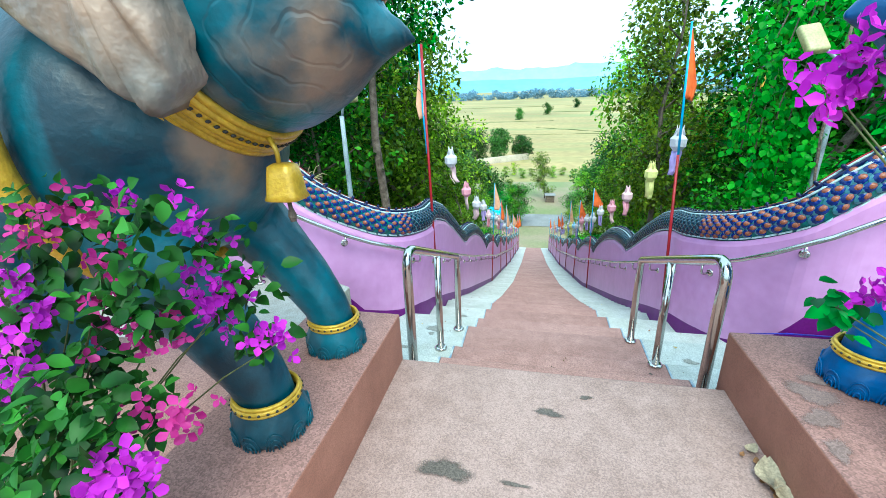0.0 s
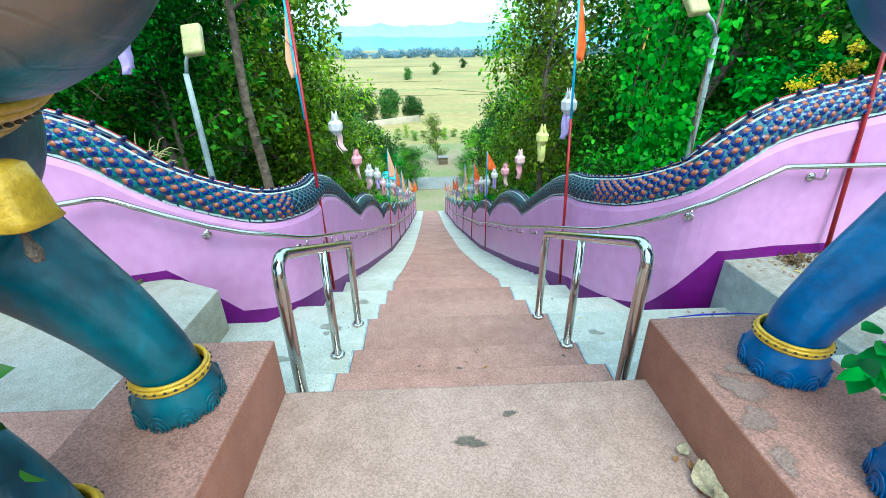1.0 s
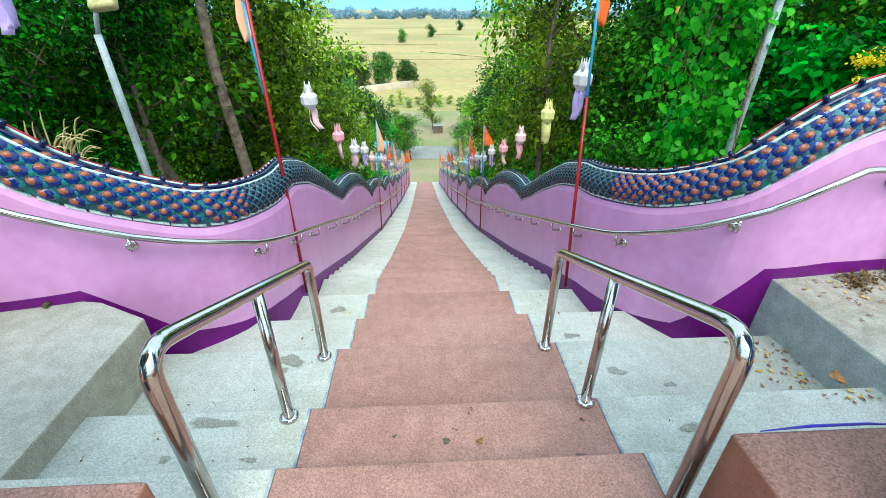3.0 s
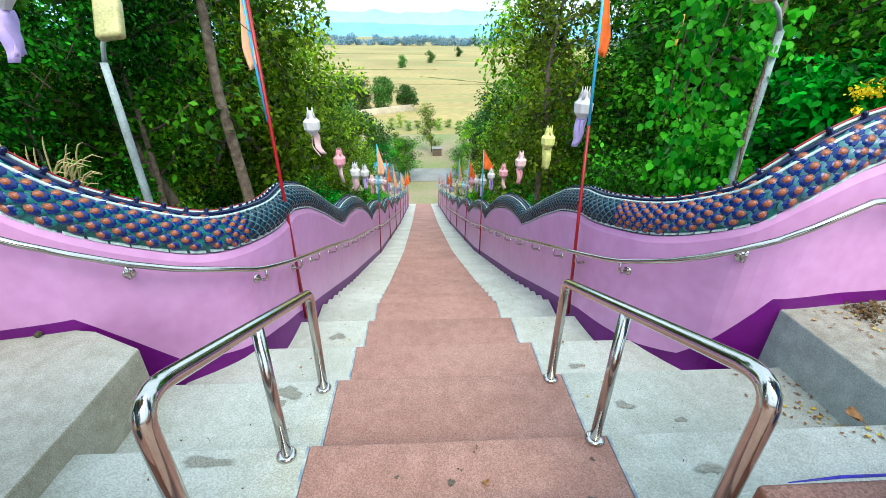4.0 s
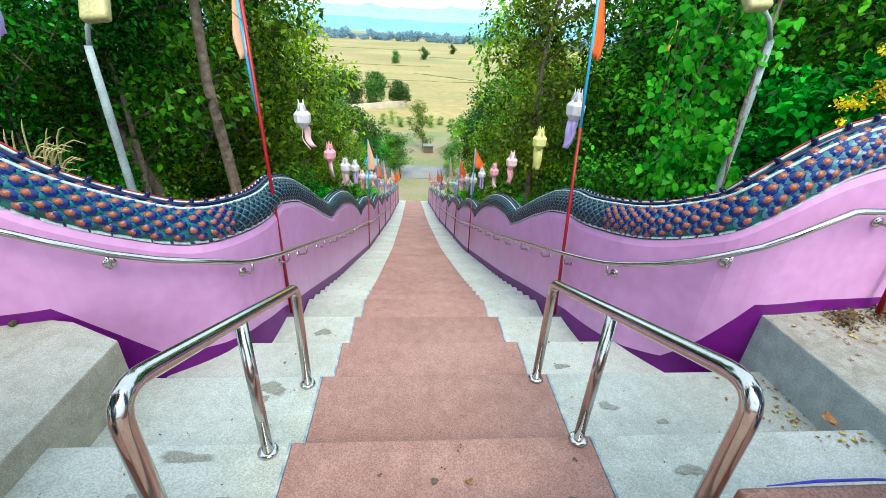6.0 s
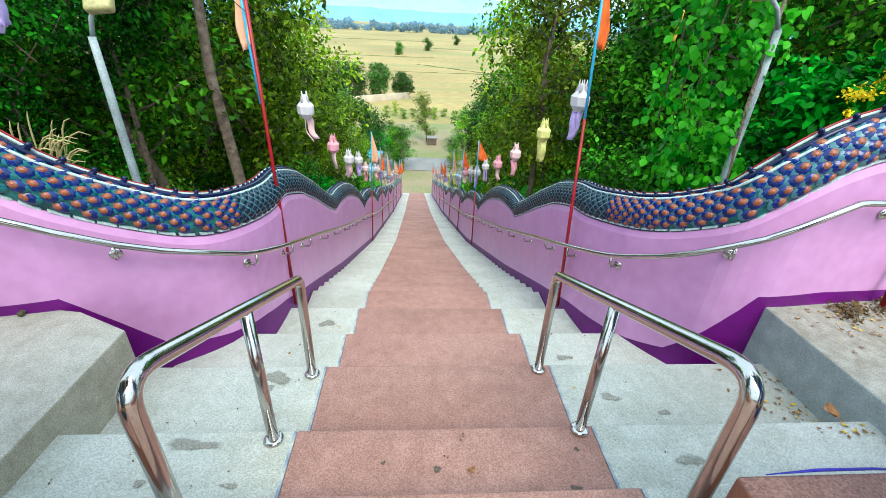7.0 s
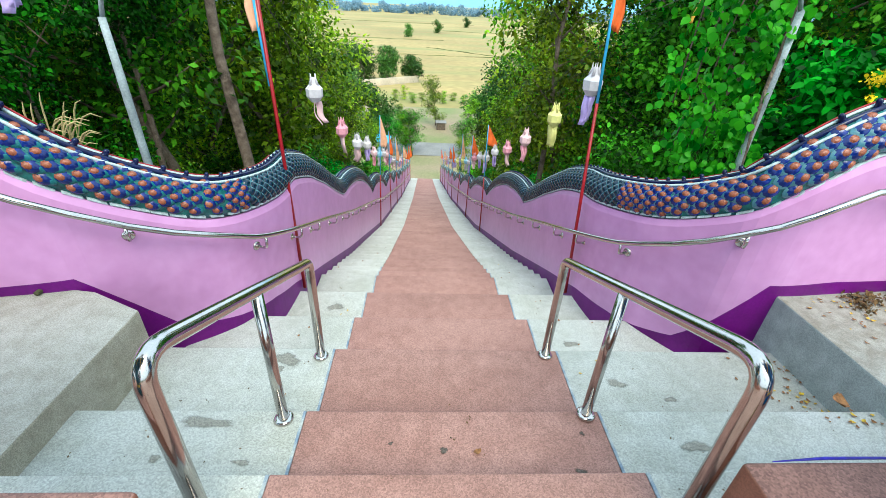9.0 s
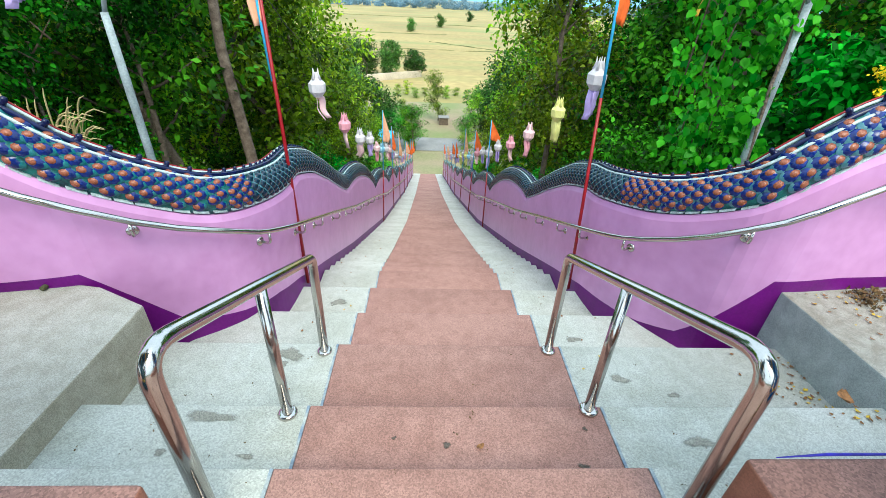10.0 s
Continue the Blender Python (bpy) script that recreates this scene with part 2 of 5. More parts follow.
    t.links.new(bp.outputs[0], b.inputs["Normal"])
    b.inputs["Roughness"].default_value, b.inputs["Specular IOR Level"].default_value = 0.38, 0.5
    return m


M_TEAL = statue_skin("teal statue paint", (0.001, 0.020, 0.034), (0.014, 0.135, 0.185), (0.36, 0.22, 0.135),
                     (((-1.06, -1.53, 1.24), 0.13, 0.7), ((-0.75, -1.49, 1.43), 0.17, 0.65), ((-1.10, -1.44, 1.09), 0.10, 0.4)), (-0.75, -1.49, 1.47))
M_BLUESTATUE = statue_skin("blue statue paint", (0.001, 0.055, 0.19), (0.002, 0.12, 0.33), (0.01, 0.18, 0.42))
M_SKINPINK = mat("bronzed pink ear paint", (0.38, 0.25, 0.17), 0.38, var=0.3, scale=3.5, fine=16, bump=0.4, other=(0.10, 0.15, 0.16), fine_amt=0.8, dist=0.03, mix_at=0.60)
M_GOLD = mat("gold paint", (0.56, 0.34, 0.025), 0.34, metal=0.2, var=0.25, scale=14, fine=90, bump=0.2, fine_amt=0.35)
M_DARK = mat("dark groove paint", (0.03, 0.025, 0.02), 0.6, var=0.3)
M_MOUTH = mat("red mouth paint", (0.35, 0.02, 0.015), 0.4, var=0.2)
M_POLE = mat("weathered grey lamp pole", (0.30, 0.36, 0.38), 0.55, var=0.3, scale=6, fine=80, bump=0.1, fine_amt=0.5)
M_LAMP = mat("yellowed lamp housing", (0.42, 0.39, 0.17), 0.4, var=0.15, scale=8, fine=60, bump=0.05)
M_BARK = mat("grey brown bark", (0.13, 0.09, 0.065), 0.9, var=0.4, scale=9, fine=40, bump=0.8, other=(0.22, 0.17, 0.13), dist=0.03)
M_STEM = mat("green brown stem", (0.09, 0.10, 0.03), 0.7, var=0.3, scale=20, fine=80)
M_SOIL = mat("leaf littered soil", (0.10, 0.075, 0.045), 0.95, var=0.4, scale=3, fine=30, bump=0.6, other=(0.09, 0.11, 0.04), dist=0.04)
M_SAND = mat("trodden sandy soil", (0.36, 0.275, 0.18), 0.95, var=0.15, mix_at=0.52, scale=0.16, fine=6, bump=0.1, other=(0.17, 0.215, 0.07), fine_amt=0.4)
M_ROAD = mat("grey road surface", (0.23, 0.225, 0.22), 0.9, var=0.15, scale=0.6, fine=12, bump=0.1)
M_WALLWHITE = mat("whitewashed far wall", (0.55, 0.47, 0.36), 0.8, var=0.15, scale=0.5, fine=6, bump=0.05)
M_TENT = mat("blue tarpaulin", (0.05, 0.42, 0.62), 0.5, var=0.15, scale=2, fine=20)
M_STAIN = terrazzo("dark damp stain", (0.135, 0.105, 0.08), (0.6, 0.6, 0.6), 210, 0.5, 0.5)
M_STAIN_PALE = terrazzo("grey water mark", (0.33, 0.32, 0.27), (0.7, 0.7, 0.66), 200, 0.4, 0.6)
M_BANK = mat("dull green grass bank", (0.13, 0.14, 0.05), 0.95, var=0.3, scale=0.2, fine=3, bump=0)
M_DRY = mat("dry brown leaf", (0.30, 0.14, 0.05), 0.8, var=0.4, scale=30, fine=120, bump=0.3)
M_LITTER = mat("rotting brown green leaves", (0.085, 0.07, 0.022), 0.85, var=0.5, scale=18, fine=120, bump=0.3, other=(0.20, 0.11, 0.04))
M_HUSK = mat("pale dry husk", (0.42, 0.34, 0.22), 0.85, var=0.3, scale=30, fine=120, bump=0.3)
M_YELLOWLEAF = mat("yellow fallen leaf", (0.70, 0.48, 0.04), 0.7, var=0.25, scale=30, fine=120, bump=0.2)
M_STRAW = mat("dry grass plume", (0.50, 0.42, 0.20), 0.9, var=0.25, scale=20, fine=100)
L_TREE = leaf_mat("tree leaves", (0.002, 0.024, 0.002), (0.060, 0.37, 0.012), 0.30, 0.45, 0.10)
L_LIGHT = leaf_mat("young vine leaves", (0.03, 0.24, 0.012), (0.20, 0.62, 0.03), 0.5)
L_OLIVE = leaf_mat("yellow green tree leaves", (0.045, 0.15, 0.006), (0.35, 0.53, 0.018), 0.45)
L_CREEPER = leaf_mat("bright creeper leaves", (0.010, 0.15, 0.004), (0.115, 0.50, 0.014), 0.42, 0.4, 0.15, vary=False)
L_BOUG = leaf_mat("bougainvillea leaves", (0.006, 0.045, 0.006), (0.055, 0.24, 0.025), 0.3, clump=9.0)
P_MAG = leaf_mat("magenta bracts", (0.33, 0.008, 0.40), (0.62, 0.035, 0.62), 0.4, vary=False)
P_PINK = leaf_mat("crimson pink bracts", (0.30, 0.008, 0.14), (0.60, 0.05, 0.32), 0.4, vary=False)
P_YEL = leaf_mat("yellow blossom", (0.55, 0.33, 0.01), (0.85, 0.58, 0.02), 0.3)
L_FAR = leaf_mat("distant tree leaves", (0.03, 0.12, 0.02), (0.13, 0.28, 0.04), 0.3)


# ---- building helpers ----
def part(name, bm, material, parent=None, label="", smooth=True):
    me = bpy.data.meshes.new(name)
    bm.normal_update()
    bm.to_mesh(me)
    bm.free()
    for m in material if isinstance(material, (list, tuple)) else [material]:
        me.materials.append(m)
    if smooth:
        me.polygons.foreach_set("use_smooth", [True] * len(me.polygons))
    ob = new(name, me)
    ob.parent = parent
    if label:
        ob["label"] = label
    return ob


def raw(name, verts, faces, material, parent=None, label="", smooth=False, slots=None):
    me = bpy.data.meshes.new(name)
    me.from_pydata([tuple(v) for v in verts], [], faces)
    for m in material if isinstance(material, (list, tuple)) else [material]:
        me.materials.append(m)
    if slots is not None:
        me.polygons.foreach_set("material_index", slots)
    if smooth:
        me.polygons.foreach_set("use_smooth", [True] * len(me.polygons))
    me.update()
    ob = new(name, me)
    ob.parent = parent
    if label:
        ob["label"] = label
    return ob


def thing(name, label, category, group="", kind="", at=(0, 0, 0)):
    ob = new(name)
    ob.location = at
    ob.empty_display_size = 0.1
    return tagged(ob, label, category, group, kind)


def add_box(bm, x0, x1, y0, y1, z0, z1, bevel=0.0, slot=0):
    m = Matrix.Translation(((x0 + x1) / 2, (y0 + y1) / 2, (z0 + z1) / 2)) @ Matrix.Diagonal((x1 - x0, y1 - y0, z1 - z0, 1))
    r = bmesh.ops.create_cube(bm, size=1, matrix=m)
    faces = {f for v in r["verts"] for f in v.link_faces}
    for f in faces:
        f.material_index = slot
    if bevel:
        edges = list({e for v in r["verts"] for e in v.link_edges})
        bmesh.ops.bevel(bm, geom=edges, offset=bevel, segments=2, affect="EDGES", profile=0.6)
    return bm


def add_tube(bm, pts, radii, n=10, slot=0, cap=True, squash=1.0):
    pts = [Vector(p) for p in pts]
    if not isinstance(radii, (list, tuple)):
        radii = [radii] * len(pts)
    rings, side = [], None
    for i, p in enumerate(pts):
        d = (pts[min(i + 1, len(pts) - 1)] - pts[max(i - 1, 0)]).normalized()
        if side is None:
            side = d.orthogonal().normalized()
        side = (side - d * side.dot(d)).normalized()
        up = d.cross(side)
        rings.append([bm.verts.new(p + (side * math.cos(a) + up * math.sin(a) * squash) * radii[i]) for a in (math.tau * k / n for k in range(n))])
    for a, b in zip(rings, rings[1:]):
        for k in range(n):
            f = bm.faces.new((a[k], a[(k + 1) % n], b[(k + 1) % n], b[k]))
            f.material_index = slot
    if cap:
        for ring, flip in ((rings[0], True), (rings[-1], False)):
            f = bm.faces.new(ring[::-1] if flip else ring)
            f.material_index = slot
    return bm


def add_ball(bm, c, r, sub=2, slot=0, rot=None):
    m = Matrix.Translation(c) @ (rot or Matrix.Identity(4)) @ Matrix.Diagonal((*(r if isinstance(r, tuple) else (r, r, r)), 1))
    g = bmesh.ops.create_icosphere(bm, subdivisions=sub, radius=1, matrix=m)
    for f in {f for v in g["verts"] for f in v.link_faces}:
        f.material_index = slot
    return bm


def smooth_line(pts, step):
    """Catmull-Rom through control rows, sampled about every step metres in plan."""
    p = np.array(pts, float)
    p = np.vstack([2 * p[0] - p[1], p, 2 * p[-1] - p[-2]])
    out = []
    for i in range(1, len(p) - 2):
        n = max(2, int(np.linalg.norm(p[i + 1][:2] - p[i][:2]) / step))
        for k in range(n):
            t = k / n
            out.append(0.5 * (2 * p[i] + (p[i + 1] - p[i - 1]) * t + (2 * p[i - 1] - 5 * p[i] + 4 * p[i + 1] - p[i + 2]) * t * t + (3 * p[i] - p[i - 1] - 3 * p[i + 1] + p[i + 2]) * t**3))
            out[-1][3:] = p[i][3:] * (1 - t) + p[i + 1][3:] * t
    out.append(p[-2])
    return np.array(out)


PROFILE_Y = [-60, -0.74, 0.05, 0.70, 1.40, 2.15, 2.95, 4.88, 9.83, 14.7, 20.6, 28.35, 36.9, 42.0, 6000]
PROFILE_Z = [0, 0, -0.425, -0.64, -0.955, -1.25, -1.58, -2.42, -4.41, -6.1, -8.15, -10.57, -13.3, -13.5, -13.5]


def slope(y):
    return float(np.interp(y, PROFILE_Y, PROFILE_Z))


def ground_z(x, y):
    a = abs(x)
    z = slope(y)
    if y < 40:
        k = min(1, max(0, (a - 1.5) / 0.35))
        z += -0.75 + k * 0.45
        fade = min(1, max(0, (40 - y) / 6))
        z += fade * k * (0.14 * noise.noise((x * 0.6, y * 0.6, 0)) - 0.04 * max(0, a - 2.5))
        if y < 0.2:
            z -= 0.3 * min(1, max(0, (0.6 - y)))
    else:
        z += 0.15 * noise.noise((x * 0.02, y * 0.02, 3)) - 0.25
    return z


# ---- ground ----
def field_mat():
    """Ripe rice with faint strips and greener patches."""
    m = mat("ripe rice field", (0.335, 0.25, 0.09), 0.95, var=0.2, scale=0.02, fine=0.5, bump=0.0, other=(0.40, 0.30, 0.115), fine_amt=0.4)
    t, b = m.node_tree, m.node_tree.nodes["Principled BSDF"]
    was = b.inputs["Base Color"].links[0].from_socket
    geo, mp, nz, rp, mx = (t.nodes.new(k) for k in ("ShaderNodeNewGeometry", "ShaderNodeMapping", "ShaderNodeTexNoise", "ShaderNodeValToRGB", "ShaderNodeMix"))
    mp.inputs["Scale"].default_value = (0.012, 0.085, 1.0)
    mp.inputs["Rotation"].default_value = (0, 0, 0.09)
    nz.inputs["Scale"].default_value, nz.inputs["Detail"].default_value = 1.0, 5.0
    t.links.new(geo.outputs["Position"], mp.inputs[0])
    t.links.new(mp.outputs[0], nz.inputs["Vector"])
    t.links.new(nz.outputs[0], rp.inputs[0])
    rp.color_ramp.elements[0].position, rp.color_ramp.elements[1].position = 0.44, 0.66
    rp.color_ramp.elements[1].color = (0.75, 0.75, 0.75, 1)
    mx.data_type = "RGBA"
    mx.inputs[7].default_value = (0.20, 0.235, 0.075, 1)
    t.links.new(rp.outputs[0], mx.inputs[0])
    t.links.new(was, mx.inputs[6])
    t.links.new(mx.outputs[2], b.inputs["Base Color"])
    return m


gx = np.concatenate([-np.geomspace(4500, 8.5, 34), np.arange(-8, 8.01, 0.4), np.geomspace(8.5, 4500, 34)])
gy = np.concatenate([-np.geomspace(4500, 8, 20), np.arange(-7, 44, 0.45), np.geomspace(44.5, 4600, 60)])
gv = [(x, y, ground_z(x, y)) for y in gy for x in gx]
nx = len(gx)
gf = [(j * nx + i, j * nx + i + 1, (j + 1) * nx + i + 1, (j + 1) * nx + i) for j in range(len(gy) - 1) for i in range(nx - 1)]
M_FIELD = field_mat()
ground = raw("ground", gv, gf, [M_SOIL, M_FIELD, M_SAND], slots=[1 if gy[k // (nx - 1)] > 68 else 2 if gy[k // (nx - 1)] > 36.5 else 0 for k in range(len(gf))], smooth=True)
tagged(ground, "wooded hillside soil running out into ripe yellow rice fields", "ground", kind="structure")

# ---- stairs ----
landing = part("landing", add_box(bmesh.new(), -1.329, 1.269, -7.0, -0.745, -0.5, 0.0, 0.012), M_LANDING)
tagged(landing, "worn red terrazzo landing with dark damp stains", "landing", kind="structure")
for x0, x1 in ((-4.6, -1.332), (1.272, 4.6)):
    t = part("landing", add_box(bmesh.new(), x0, x1, -7.0, -0.79, -0.5, -0.004, 0.012), M_RED)
    tagged(t, "red terrazzo floor beside the elephant plinth", "landing", kind="structure")
NOSES = [(-0.402, -0.21), (0.05, -0.425), (0.70, -0.64), (1.40, -0.955), (2.15, -1.25), (2.95, -1.58)]
y = 2.95
while y < 36.9:
    y += 0.30
    NOSES.append((y, slope(y)))
staircase = thing("staircase", "long outdoor stair, red terrazzo centre strip between pale edges", "staircase", kind="structure")
back = -0.75
RED_HALF = 0.72
for k, (ny, nz) in enumerate(NOSES):
    prev = NOSES[k - 1][0] if k else -0.74
    rx = 0.72 if k else 0.70
    half = (2.3 if k < 3 else 1.9 if k == 3 else 1.62) if k < 5 else 1.38
    lx = -1.85 if k < 3 else -half
    part("red_tread", add_box(bmesh.new(), -RED_HALF, rx, prev - 0.03, ny, nz - 0.42, nz, 0.008), M_RED, staircase)
    part("white_tread", add_box(bmesh.new(), lx, -RED_HALF - 0.002, prev - 0.03, ny, nz - 0.42, nz + 0.002, 0.008), M_WHITE, staircase)
    part("white_tread", add_box(bmesh.new(), rx + 0.002, half, prev - 0.03, ny, nz - 0.42, nz + 0.002, 0.008), M_WHITE, staircase)
    if k < 8:
        part("joint_line", add_box(bmesh.new(), -RED_HALF - 0.012, -RED_HALF + 0.001, prev, ny - 0.004, nz - 0.01, nz + 0.0035), M_JOINT, staircase, "thin light blue painted joint", smooth=False)
        part("joint_line", add_box(bmesh.new(), rx - 0.001, rx + 0.012, prev, ny - 0.004, nz - 0.01, nz + 0.0035), M_JOINT, staircase, "thin light blue painted joint", smooth=False)
foot = part("stair_foot_path", add_box(bmesh.new(), -1.6, 1.6, 36.9, 40.0, -13.9, -13.45, 0.02), M_SAND)
tagged(foot, "pale concrete path at the foot of the stair", "path", kind="structure")

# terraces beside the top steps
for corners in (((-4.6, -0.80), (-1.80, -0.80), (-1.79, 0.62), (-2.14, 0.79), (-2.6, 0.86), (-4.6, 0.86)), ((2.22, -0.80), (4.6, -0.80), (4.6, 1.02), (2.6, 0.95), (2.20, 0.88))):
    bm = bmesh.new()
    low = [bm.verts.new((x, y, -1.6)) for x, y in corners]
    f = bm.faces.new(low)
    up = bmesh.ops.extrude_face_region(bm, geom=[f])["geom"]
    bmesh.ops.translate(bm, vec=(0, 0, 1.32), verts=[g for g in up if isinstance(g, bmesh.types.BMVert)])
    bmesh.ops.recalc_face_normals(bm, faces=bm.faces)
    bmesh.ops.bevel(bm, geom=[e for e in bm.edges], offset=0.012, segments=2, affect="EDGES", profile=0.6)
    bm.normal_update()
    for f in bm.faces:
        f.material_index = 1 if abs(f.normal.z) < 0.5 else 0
    # right block: dirty top, and a side colour that carries painted shade
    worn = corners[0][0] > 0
    tagged(part("terrace", bm, [M_BLOCK_DIRTY, M_SIDE_SHADED] if worn else [M_BLOCK, M_SIDE_SUNLIT], smooth=False), "concrete terrace block with a soiled top, side tinted blue-grey as shade" if worn else "pale concrete terrace block beside the steps", "terrace", kind="structure")


def plinth(x0, x1, y0, y1, h):
    bm = add_box(bmesh.new(), x0, x1, y0, y1, -0.45, h, 0.012)
    bm.normal_update()
    for f in bm.faces:
        f.material_index = 1 if abs(f.normal.z) < 0.5 else 0
    return tagged(part("plinth", bm, [M_RED_TOP, M_RED_EDGE]), "low red terrazzo plinth under an elephant statue", "plinth", group="elephant plinths")


plinth(-1.33, -0.848, -2.9, -0.738, 0.272)
plinth(0.712, 1.27, -2.9, -0.668, 0.265)

line = part("painted_line", add_tube(bmesh.new(), [(0.80, -0.666, 0.262), (0.95, -0.662, 0.270), (1.12, -0.662, 0.270), (1.25, -0.666, 0.262)], [0.0015, 0.0045, 0.004, 0.0015], 6), M_DEEPBLUE)
tagged(line, "thin deep blue painted line on the plinth edge", "trim", kind="structure")

# ---- balustrade walls: rows of x, y, top, skirting top, handrail ----
LEFT = [(-4.6, 0.40, 1.05, -0.17, 0.44), (-3.2, 0.62, 0.84, -0.20, 0.44), (-2.6, 0.73, 0.66, -0.215, 0.44), (-2.25, 0.81, 0.40, -0.205, 0.34),
        (-2.05, 0.925, 0.245, -0.47, 0.21), (-1.87, 1.06, 0.115, -0.76, 0.07), (-1.68, 1.20, 0.005, -0.83, -0.03), (-1.53, 1.37, -0.055, -0.88, -0.15),
        (-1.43, 1.68, -0.12, -0.96, -0.31), (-1.39, 2.10, -0.19, -1.10, -0.50)]
RIGHT = [(4.6, 1.08, 1.08, -0.19, 0.48), (3.1, 0.94, 0.82, -0.19, 0.48), (2.6, 0.89, 0.725, -0.18, 0.49), (2.33, 0.86, 0.64, -0.19, 0.50), (2.12, 0.86, 0.51, -0.20, 0.38),
         (1.90, 0.93, 0.31, -0.55, 0.14), (1.76, 1.08, 0.18, -0.83, 0.0), (1.60, 1.32, 0.04, -0.935, -0.13), (1.48, 1.60, -0.06, -1.0, -0.30), (1.39, 2.10, -0.19, -1.12, -0.52)]


def straight(side):
    rows = []
    top_near = [(2.1, -0.12), (2.55, -0.21), (3.05, -0.38), (3.7, -0.72), (4.3, -1.07), (4.8, -1.34)]
    y = 2.5
    while y < 36.6:
        if y < 4.8:
            top = float(np.interp(y, *zip(*top_near))) - (0.06 if side > 0 else 0)
        else:
            top = slope(y) + 1.02 + 0.30 * abs(math.sin(math.pi * (y - 4.8) / 3.5)) ** 0.75
        rows.append((side * 1.385, y, top, slope(y) + 0.11, slope(y) + float(np.interp(y, [2, 3, 8], [0.70, 0.74, 0.86]))))
        y += 0.2 if y < 16 else 0.35
    return rows


LINES = {}
for side, rows in ((-1, LEFT), (1, RIGHT)):
    near = smooth_line(rows + straight(side)[:1], 0.06)
    LINES[side] = np.vstack([near[:-1], np.array(straight(side))])


def outward(line, i, side):
    a, b = line[max(i - 1, 0)], line[min(i + 1, len(line) - 1)]
    d = Vector((b[0] - a[0], b[1] - a[1], 0)).normalized()
    n = Vector((d.y, -d.x, 0))
    return (n if n.x * side > 0 or abs(n.x) < 0.2 and n.y > 0 else -n), d


for side in (-1, 1):
    line = LINES[side]
    v, f, s = [], [], []
    for i, (x, yy, top, pur, hand) in enumerate(line):
        n, d = outward(line, i, side)
        p = Vector((x, yy, 0))
        bottom = slope(yy) - 1.2
        for q, z in ((p, bottom), (p, pur), (p, top - 0.05), (p + n * 0.02, top), (p + n * 0.29, top), (p + n * 0.31, bottom)):
            v.append((q.x, q.y, z))
    for i in range(len(line) - 1):
        for k in range(5):
            a, b = i * 6 + k, (i + 1) * 6 + k
            f.append((a, b, b + 1, a + 1) if side < 0 else (a, a + 1, b + 1, b))
            s.append(1 if k == 0 else 0)
    w = raw("balustrade_wall", v, f, [M_PINK, M_PURPLE], smooth=False, slots=s)
    tagged(w, "pink painted balustrade wall with a purple skirting band", "wall", kind="structure")

# ---- serpent bodies on the walls ----
BODY_R = 0.145


def scale_mesh(name, orange, rim=None):
    """One glazed scale: pale rim, blue dome, orange pad towards the tail. Local x runs uphill, y up the flank, z outward."""
    v, f, s = [], [], []

    def dome(cx, cy, cz, rx, ry, h, slot, n=8):
        b = len(v)
        for k in range(n):
            a = math.tau * k / n
            v.append((cx + rx * math.cos(a), cy + ry * math.sin(a), cz - 0.012))
        for k in range(n):
            a = math.tau * k / n
            v.append((cx + rx * 0.62 * math.cos(a), cy + ry * 0.62 * math.sin(a), cz + h * 0.75))
        v.append((cx, cy, cz + h))
        for k in range(n):
            j = (k + 1) % n
            f.append((b + k, b + j, b + n + j, b + n + k)); s.append(slot)
            f.append((b + n + k, b + n + j, b + 2 * n)); s.append(slot)

    if orange and rim:
        dome(-0.006, 0.0, 0.000, 0.064, 0.047, 0.010, 3, 10)
        dome(0.000, 0.0, 0.005, 0.060, 0.043, 0.015, 0, 10)
    elif orange:
        dome(-0.007, 0.0, 0.000, 0.061, 0.044, 0.011, 3)
        dome(-0.001, 0.0, 0.005, 0.057, 0.040, 0.016, 0)
    else:
        dome(-0.012, 0.0, 0.000, 0.068, 0.046, 0.012, 1, 7)
        dome(0.0, 0.0, 0.006, 0.058, 0.038, 0.016, 0, 7)
    if orange:
        dome(0.012, 0.002, 0.011, *((0.040, 0.031) if rim else (0.036, 0.028)), 0.015, 2)
    me = bpy.data.meshes.new(name)
    me.from_pydata(v, [], f)
    for m in (M_BLUE, M_TRIM, M_ORANGE, rim or M_GLAZE) if orange else (M_NAVY, M_RIM):
        me.materials.append(m)
    me.polygons.foreach_set("material_index", s)
    me.polygons.foreach_set("use_smooth", [True] * len(f))
    return me


SCALE = scale_mesh("scale", True)
SCALE_RIMMED = scale_mesh("scale_rimmed", True, M_RIM)
SCALE_DARK = scale_mesh("scale_dark", False)


def knob_mesh():
    bm = bmesh.new()
    add_tube(bm, [(0.006, 0, -0.02), (0.004, 0, 0.008), (-0.002, 0, 0.026), (0.0, 0, 0.042), (0.006, 0, 0.054), (0.010, 0, 0.060)], [0.040, 0.028, 0.019, 0.021, 0.017, 0.005], 8)
    me = bpy.data.meshes.new("knob")
    bm.to_mesh(me)
    bm.free()
    me.materials.append(M_KNOB)
    me.polygons.foreach_set("use_smooth", [True] * len(me.polygons))
    return me


KNOB = knob_mesh()


def resample(points, step):
    p = np.array(points)
    d = np.r_[0, np.cumsum(np.linalg.norm(np.diff(p, axis=0), axis=1))]
    q = np.arange(0, d[-1], step)
    return np.stack([np.interp(q, d, p[:, k]) for k in range(3)], 1)


